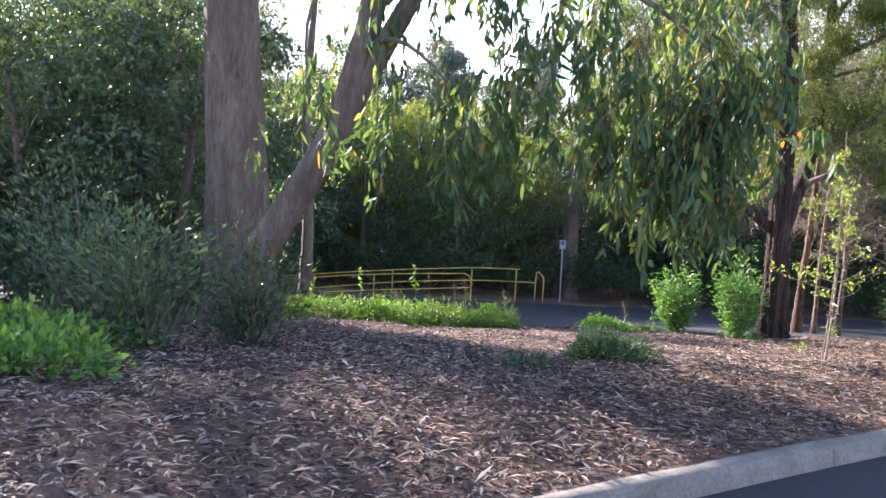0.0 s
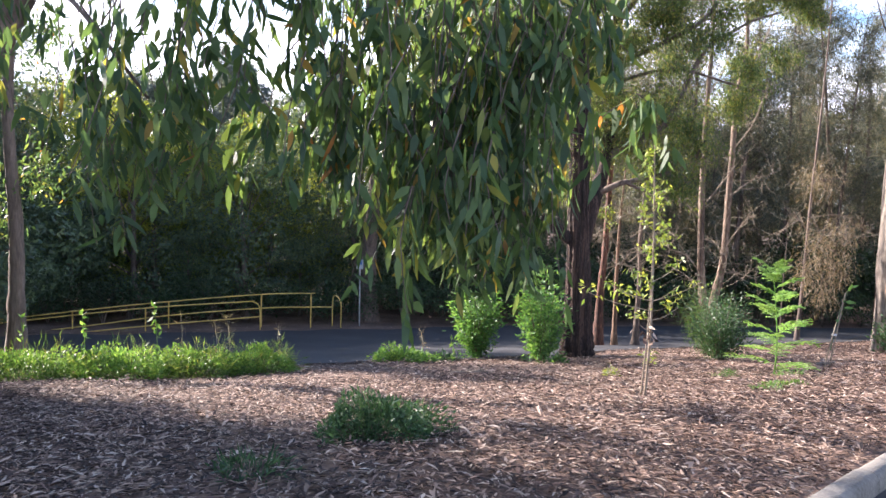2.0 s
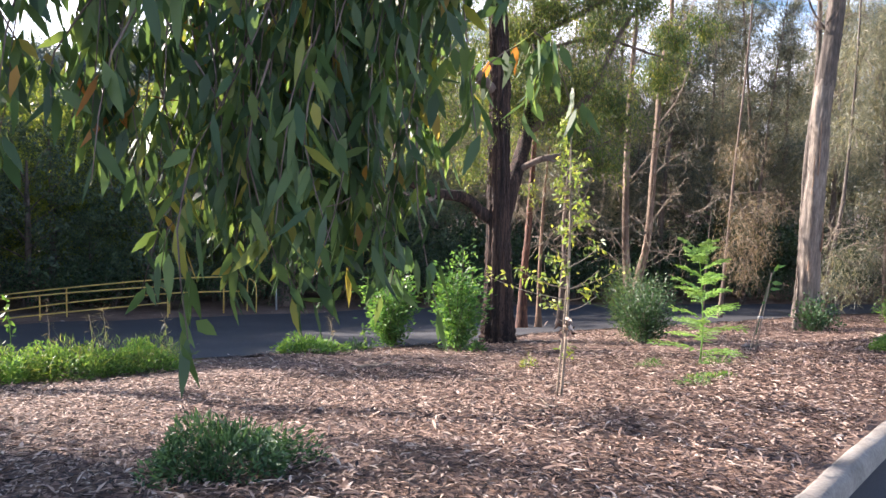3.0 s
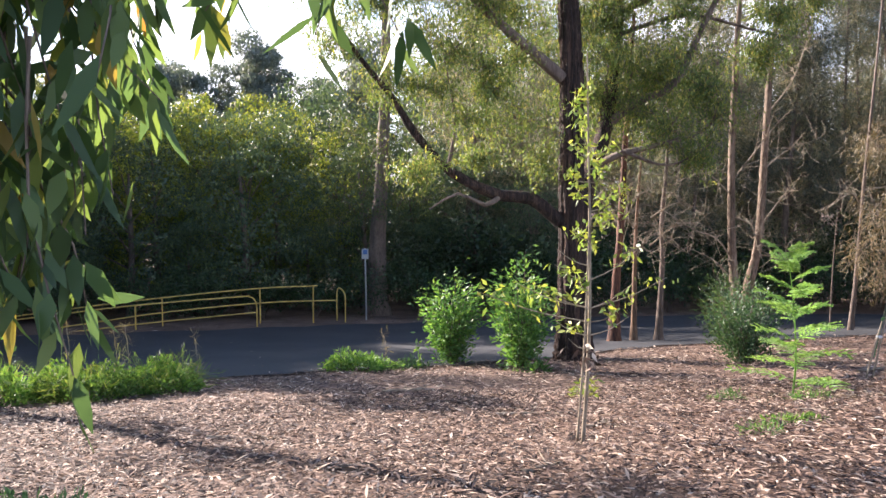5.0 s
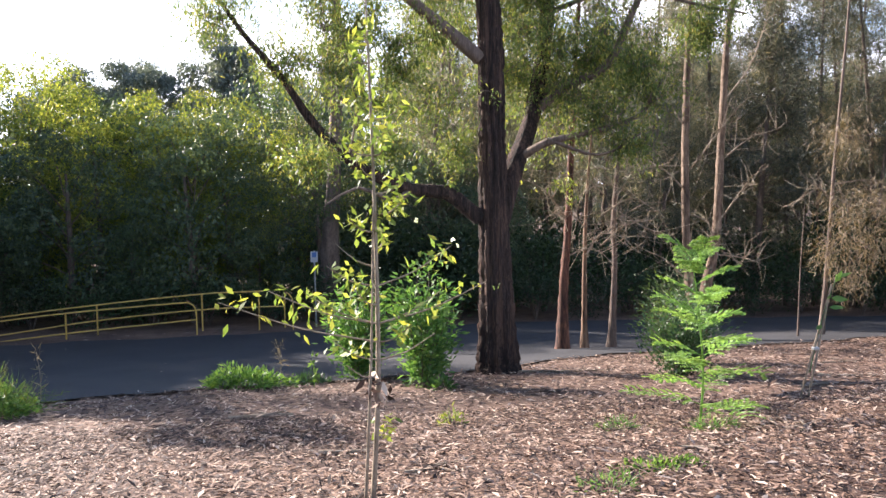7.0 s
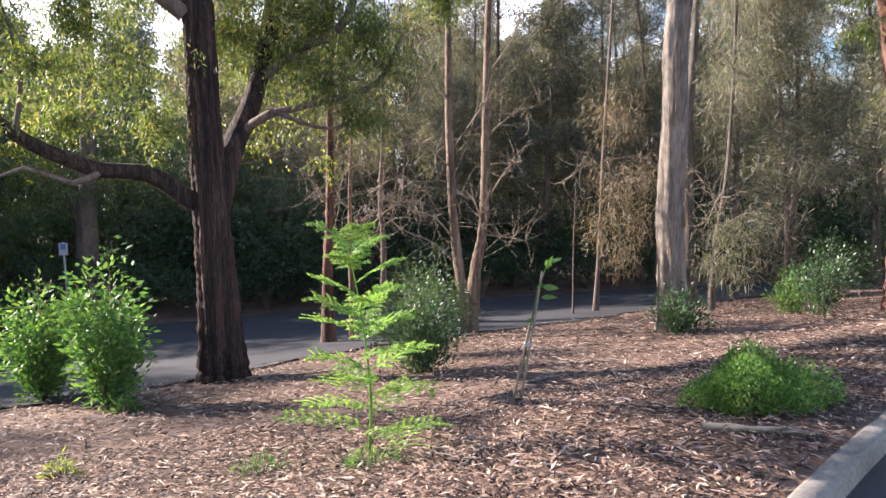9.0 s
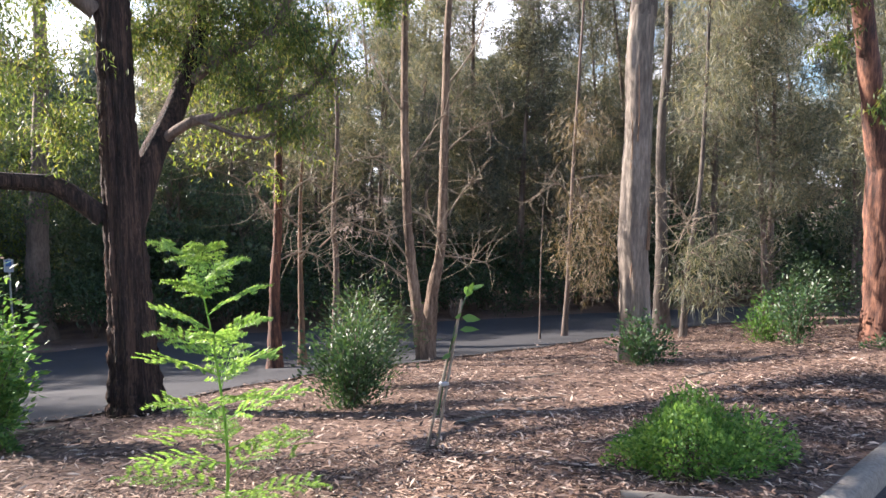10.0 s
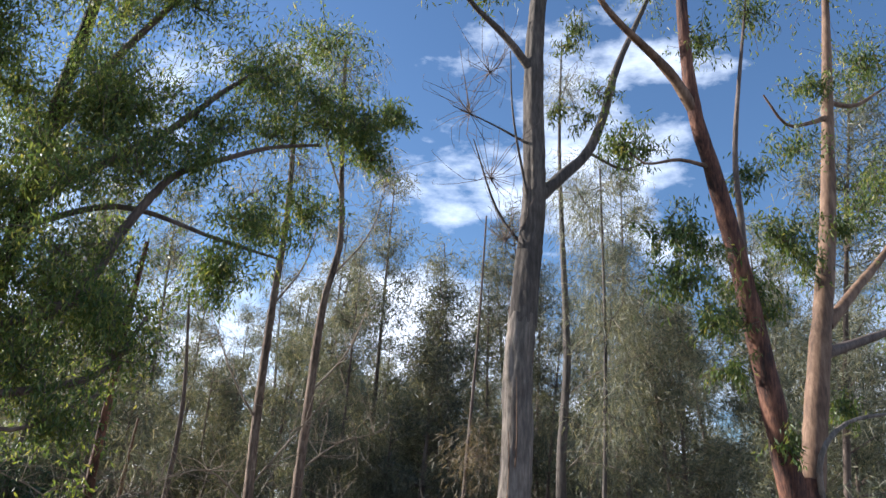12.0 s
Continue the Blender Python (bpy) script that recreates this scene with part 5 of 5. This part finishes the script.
mound(on(6.55, 9.6), 0.36, 0.22, 0.04, 420, 0.04, LEAF_HERB, "flat yellow-green moss patch", 113, "moss", 0.4)
mound(on(6.05, 9.2), 0.24, 0.2, 0.1, 180, 0.05, LEAF_SHRUB, "small pale weed tuft", 114, "weed", 0.15)
mound(on(5.7, 12.2), 0.14, 0.12, 0.2, 110, 0.07, LEAF_YELLOW, "small yellow-green seedling on the mulch", 115, "seedling", 0.2)
mound(on(7.6, 10.9), 0.25, 0.2, 0.12, 260, 0.06, LEAF_SHRUB, "small weed at the wattle's foot", 116, "weed", 0.15)
mound(on(6.1, 15.2), 0.16, 0.14, 0.22, 160, 0.1, LEAF_SHRUB, "little green seedling on the mulch", 117, "seedling", 0.25)
mound(on(17.3, 14.0), 0.9, 0.4, 0.3, 1200, 0.07, LEAF_DARK, "patchy green weeds by the kerb", 118, "weed", 0.3)


def wattle(at, h, seed):
    """Feathery young wattle: one stem and fronds of paired leaflets."""
    rng = np.random.default_rng(seed)
    t = thing("wattle_sapling", at, "young feathery wattle sapling with bright green fronds", "sapling")
    g = Geo()
    stem = tube(g, [(0, 0, -0.05), (0.02, 0, h * 0.3), (-0.04, 0.0, h * 0.7), (-0.12, 0, h)], 0.013, 0.004, 7, 0.08)
    stem_part = part("stem", g, LEAF_WATTLE, t)
    for k in range(24):
        f = 0.13 + 0.87 * k / 23
        s = stem[min(len(stem) - 1, int(f * len(stem)))]
        a = k * 2.4 + rng.uniform(-0.4, 0.4)
        L = (0.66 - 0.36 * f) * rng.uniform(0.8, 1.15)
        rise = 0.2 + 0.75 * f
        d = np.array([math.cos(a), math.sin(a), rise]) / math.hypot(1, rise)
        n = 9
        q = np.linspace(0.14, 1.0, n)[:, None]
        spine = s + d * q * L + np.array([0, 0, -0.22]) * (q ** 2) * L
        side = unit(np.cross(d, (0, 0, 1.0)))
        g = Geo()
        tube(g, [s, s + d * L * 0.5 + (0, 0, -0.055 * L), spine[-1]], 0.004, 0.0015, 4, 0.1)
        for w in (-1, 1):
            for j in range(n):
                pd = unit(side * w + d * rng.uniform(0.5, 0.8) + (0, 0, rng.normal(0.05, 0.12)))
                pl = (0.165 - 0.06 * abs(float(q[j, 0]) - 0.45)) * min(1, L / 0.38) * rng.uniform(0.85, 1.1)
                m = 15
                along = np.linspace(0.08, 1.0, m)[:, None]
                mid = spine[j] + pd * along * pl + np.array([0, 0, -0.025]) * along ** 2
                tube(g, [spine[j], mid[m // 2], mid[-1]], 0.0012, 0.0006, 3, 0.05)
                for e in (-1, 1):
                    leaf_way = unit(np.cross(pd, np.cross(side, d) + rng.normal(0, 0.1, 3))) * e + pd * 0.45
                    leaves(g, mid, np.repeat(leaf_way[None], m, 0) + rng.normal(0, 0.12, (m, 3)), 0.026, 0.011, rng, 0)
        part("frond", g, LEAF_WATTLE, stem_part, kind="stuff")


wattle(on(7.72, 11.35), 1.5, 121)


def staked_sapling():
    rng = np.random.default_rng(122)
    at = np.array(on(4.75, 9.45))
    t = thing("sapling", at, "thin young gum sapling with yellow-green leaf tufts", "sapling")
    g = Geo()
    main = tube(g, P([(4.75, 9.45, at[2] - 0.05), (4.79, 9.47, 0.0), (4.78, 9.48, 0.9), (4.76, 9.5, 1.6), (4.74, 9.5, 2.15)], at), 0.017, 0.005, 8, 0.1, 0.06, rng)
    stem_part = part("stem", g, TWIG, t)
    g = Geo()
    tube(g, P([(4.71, 9.46, at[2] - 0.05), (4.75, 9.45, 0.1), (4.77, 9.46, 0.95)], at), 0.011, 0.005, 7, 0.1, 0.06, rng)
    part("stem", g, TWIG, t, "second thin grey stem")
    lv = Geo()
    for z, a, L, tuft in [(0.05, 0.1, 0.32, 0), (0.12, 3.0, 0.25, 1), (0.25, 0.4, 0.4, 0), (0.32, 2.8, 0.42, 1), (0.4, 4.2, 0.3, 1), (0.5, 0.6, 0.55, 1), (0.55, 3.3, 0.28, 1), (0.75, 1.2, 0.18, 1), (0.85, 3.6, 0.16, 1), (0.95, 0.2, 0.16, 1), (1.1, 2.2, 0.13, 1), (1.2, 5.2, 0.14, 1), (1.32, 0.8, 0.14, 1), (1.45, 3.5, 0.12, 1), (1.6, 1.9, 0.1, 1), (1.8, 4.4, 0.08, 1), (-0.05, 3.6, 0.2, 0), (0.18, 3.15, 0.85, 1), (0.3, 3.4, 0.6, 1), (0.33, 0.1, 0.62, 1), (0.9, 5.6, 0.2, 1), (1.05, 0.5, 0.22, 1), (1.25, 3.0, 0.16, 1), (1.4, 0.2, 0.18, 1), (1.7, 2.6, 0.12, 1), (0.2, 5.3, 0.3, 1), (0.62, 2.4, 0.3, 0), (-0.3, 1.0, 0.12, 1)]:
        i = int(np.argmin(np.abs(main[:, 2] + at[2] - z)))
        s = main[i]
        e = s + np.array([math.cos(a) * L, math.sin(a) * L * 0.7, L * (0.5 - 0.25 * L)])
        g = Geo()
        tube(g, [s, (s + e) / 2 + (0, 0, -0.03), e], 0.006, 0.0025, 5, 0.08)
        part("side_twig", g, TWIG, stem_part)
        if tuft:
            n = 26
            base = s + (e - s) * rng.uniform(0.35, 1.05, (n, 1)) + rng.normal(0, 0.035, (n, 3))
            leaves(lv, base, rng.normal(0, 0.6, (n, 3)) + (0, 0, -0.15), 0.07, 0.026, rng, 0.3)
    part("foliage", lv, LEAF_YELLOW, t, kind="stuff")
    g = Geo()
    n = 26
    leaves(g, np.array([0.02, 0, 0.68]) + rng.normal(0, 0.05, (n, 3)), rng.normal(0, 0.5, (n, 3)) + (0, 0, -0.7), 0.09, 0.03, rng, 0.3)
    part("dead_leaf_tuft", g, LITTER, t, "brown withered leaf tuft", kind="stuff")


staked_sapling()


def staked_seedling():
    rng = np.random.default_rng(123)
    at = np.array(on(9.4, 12.4))
    t = thing("staked_plant", at, "leaning pale stakes tied around a large-leaved seedling", "plant")
    for a, b in [((9.38, 12.4, at[2] - 0.05), (9.72, 12.42, 0.0)), ((9.46, 12.38, at[2] - 0.05), (9.7, 12.4, 0.02))]:
        g = Geo()
        m = (np.array(a) + np.array(b)) / 2 + rng.normal(0, 0.008, 3)
        tube(g, P([a, m, b], at), 0.013, 0.011, 6, 0.2, 0.04, rng)
        part("stake", g, TWIG, t)
    g = Geo()
    tube(g, P([(9.5, 12.41, -0.9), (9.62, 12.4, -0.3), (9.76, 12.4, 0.1)], at), 0.008, 0.004, 6, 0.1)
    stem_part = part("stem", g, LEAF_DARK, t)
    for x, z, dx, dz in [(9.76, 0.1, 0.12, 0.03), (9.75, 0.08, -0.1, 0.06), (9.74, 0.04, 0.05, 0.14), (9.7, -0.1, -0.14, -0.02), (9.7, -0.12, 0.14, -0.02), (9.66, -0.25, -0.12, -0.05), (9.68, -0.22, 0.1, 0.03), (9.6, -0.4, -0.13, -0.06)]:
        g = Geo()
        leaves(g, np.array([[x, 12.39, z]]) - at, np.array([[dx, -0.08, dz]]), 0.125, 0.06, rng, 0.3, 0.25)
        part("leaf", g, LEAF_SHRUB, stem_part)
    part_bm("tie", slab(0.07, 0.05, 0.035, (0.15, 0.0, 0.55), 0.008), GALV, t, "pale cloth tie")


staked_seedling()


def stalk(at, h, seed, dry, label):
    rng = np.random.default_rng(seed)
    t = thing("tall_weed", at, label, "plant", "tall weeds")
    g = Geo()
    c = tube(g, [(0, 0, -0.05), (0.02, 0, h * 0.5), (-0.02, 0.02, h)], 0.007, 0.003, 5, 0.1)
    part("stem", g, TWIG if dry else LEAF_HERB, t)
    g = Geo()
    n = 26 if not dry else 46
    leaves(g, c[rng.integers(len(c) // 3, len(c), n)] + rng.normal(0, 0.02, (n, 3)), rng.normal(0, 0.7, (n, 3)) + (0, 0, 0.4), 0.1 if not dry else 0.14, 0.045 if not dry else 0.006, rng, 0.3)
    part("foliage", g, DRY_GRASS if dry else LEAF_HERB, t, kind="stuff")


for k, (x, y, h, dry) in enumerate([(-0.6, 13.2, 1.05, False), (-1.6, 13.6, 0.9, False), (0.3, 14.7, 0.85, True), (0.1, 14.9, 0.8, True), (-0.4, 14.6, 0.9, True), (1.1, 15.2, 0.7, True), (-2.6, 14.4, 0.9, False), (3.9, 16.9, 0.6, True), (4.4, 16.4, 0.45, False)]):
    stalk(on(x, y), h, 130 + k, dry, "dry straw-coloured weed stalk among the verge plants" if dry else "tall leafy green weed standing in the verge")


def stick(x, y, turn, length, r, seed, label, bark=None):
    rng = np.random.default_rng(seed)
    g = Geo()
    n = 6
    q = np.linspace(-0.5, 0.5, n) * length
    px_, py_ = x + q * math.cos(turn) + rng.normal(0, 0.03, n) * length, y + q * math.sin(turn) + rng.normal(0, 0.03, n) * length
    pts = np.stack([px_, py_, ground(px_, py_) + r * 0.9], -1)
    at = pts[0].copy()
    tube(g, pts - at, r, r * 0.5, 7, 0.08, 0.12, rng)
    for k in range(2):
        s = pts[2 + k] - at
        tube(g, [s, s + (rng.normal(0, 0.15), rng.normal(0, 0.15), 0.03)], r * 0.5, r * 0.2, 5, 0.1)
    ob = solid("fallen_stick", g, bark or TWIG, label, "stick", "fallen sticks")
    ob.location = at


for k, (x, y, a, L, r) in enumerate([(3.9, 13.2, 0.2, 0.7, 0.03), (4.9, 11.0, -0.1, 0.8, 0.02), (5.3, 10.4, 0.5, 0.6, 0.018), (9.9, 9.95, -0.6, 0.75, 0.035), (8.2, 10.6, 0.3, 0.5, 0.02), (7.1, 10.0, -0.4, 0.45, 0.016), (6.1, 16.4, 0.4, 0.8, 0.035), (5.9, 16.2, 0.9, 0.6, 0.03),
                                     (3.0, 9.0, 0.2, 0.5, 0.015), (2.2, 10.4, -0.3, 0.6, 0.018), (4.2, 8.6, 0.6, 0.4, 0.015), (8.0, 17.0, -0.3, 1.0, 0.025), (8.6, 16.8, 0.2, 1.1, 0.02), (8.3, 13.0, 0.3, 0.7, 0.02), (11.5, 14.5, -0.1, 0.9, 0.02), (10.4, 13.6, 0.2, 0.6, 0.02),
                                     (0.2, 5.2, 0.9, 0.5, 0.014), (1.2, 5.3, -0.7, 0.6, 0.014), (12.8, 13.2, 0.4, 0.9, 0.02), (14.2, 14.6, 0.1, 0.8, 0.02), (13.0, 16.5, 0.3, 1.0, 0.02), (16.3, 15.8, 0.2, 1.0, 0.022)]):
    stick(x, y, a, L, r, 150 + k, "fallen weathered stick lying on the mulch")

# ---- leaf litter and grass ----
def litter(name, n, xr, yr, keep, length, width, material, label, seed, lift=0.02, flat=0.14):
    rng = np.random.default_rng(seed)
    x, y = rng.uniform(*xr, n), rng.uniform(*yr, n)
    ok = keep(x, y)
    x, y = x[ok], y[ok]
    n = len(x)
    a = rng.uniform(0, 6.283, n)
    d = np.stack([np.cos(a), np.sin(a), rng.normal(0, flat, n)], -1)
    z = ground(x, y) + np.abs(rng.normal(0, lift, n)) + 0.006
    g = Geo()
    side = np.stack([-np.sin(a), np.cos(a), rng.normal(0, 0.2, n)], -1)
    L, W = length * rng.uniform(0.5, 1.5, (n, 1)), width * rng.uniform(0.5, 1.4, (n, 1)) * 0.5
    c = np.stack([x, y, z], -1)
    v = np.stack([c, c + d * L * 0.45 + side * W + (0, 0, 0.006), c + d * L, c + d * L * 0.45 - side * W + (0, 0, 0.006)], 1)
    g.add(v.reshape(-1, 3), np.arange(4 * n).reshape(-1, 4))
    solid(name, g, material, label, "leaf litter", kind="stuff")


def mulch_zone(x, y):
    return (y > kerb_y(x) + 0.05) & (y < near_edge(x) + 0.12)


litter("leaf_litter", 230000, (-5, 15), (2, 13), mulch_zone, 0.066, 0.0145, LITTER, "dry brown gum leaves and bark chips covering the slope", 201)
litter("bark_mulch", 150000, (-8, 22), (3, 24), mulch_zone, 0.1, 0.02, LITTER, "coarse bark mulch further down the slope", 202, 0.02)
litter("strewn_leaves", 2500, (-6, 20), (-1, 10), lambda x, y: (y < kerb_y(x) - 0.2) & (y > kerb_y(x) - 1.6), 0.09, 0.025, LITTER, "dry leaves strewn along the gutter", 203, 0.004, 0.1)
litter("fallen_leaves", 3500, (-8, 22), (16, 31), lambda x, y: y > near_edge(x), 0.12, 0.03, LITTER, "scattered dry leaves on the asphalt path", 204, 0.004, 0.1)
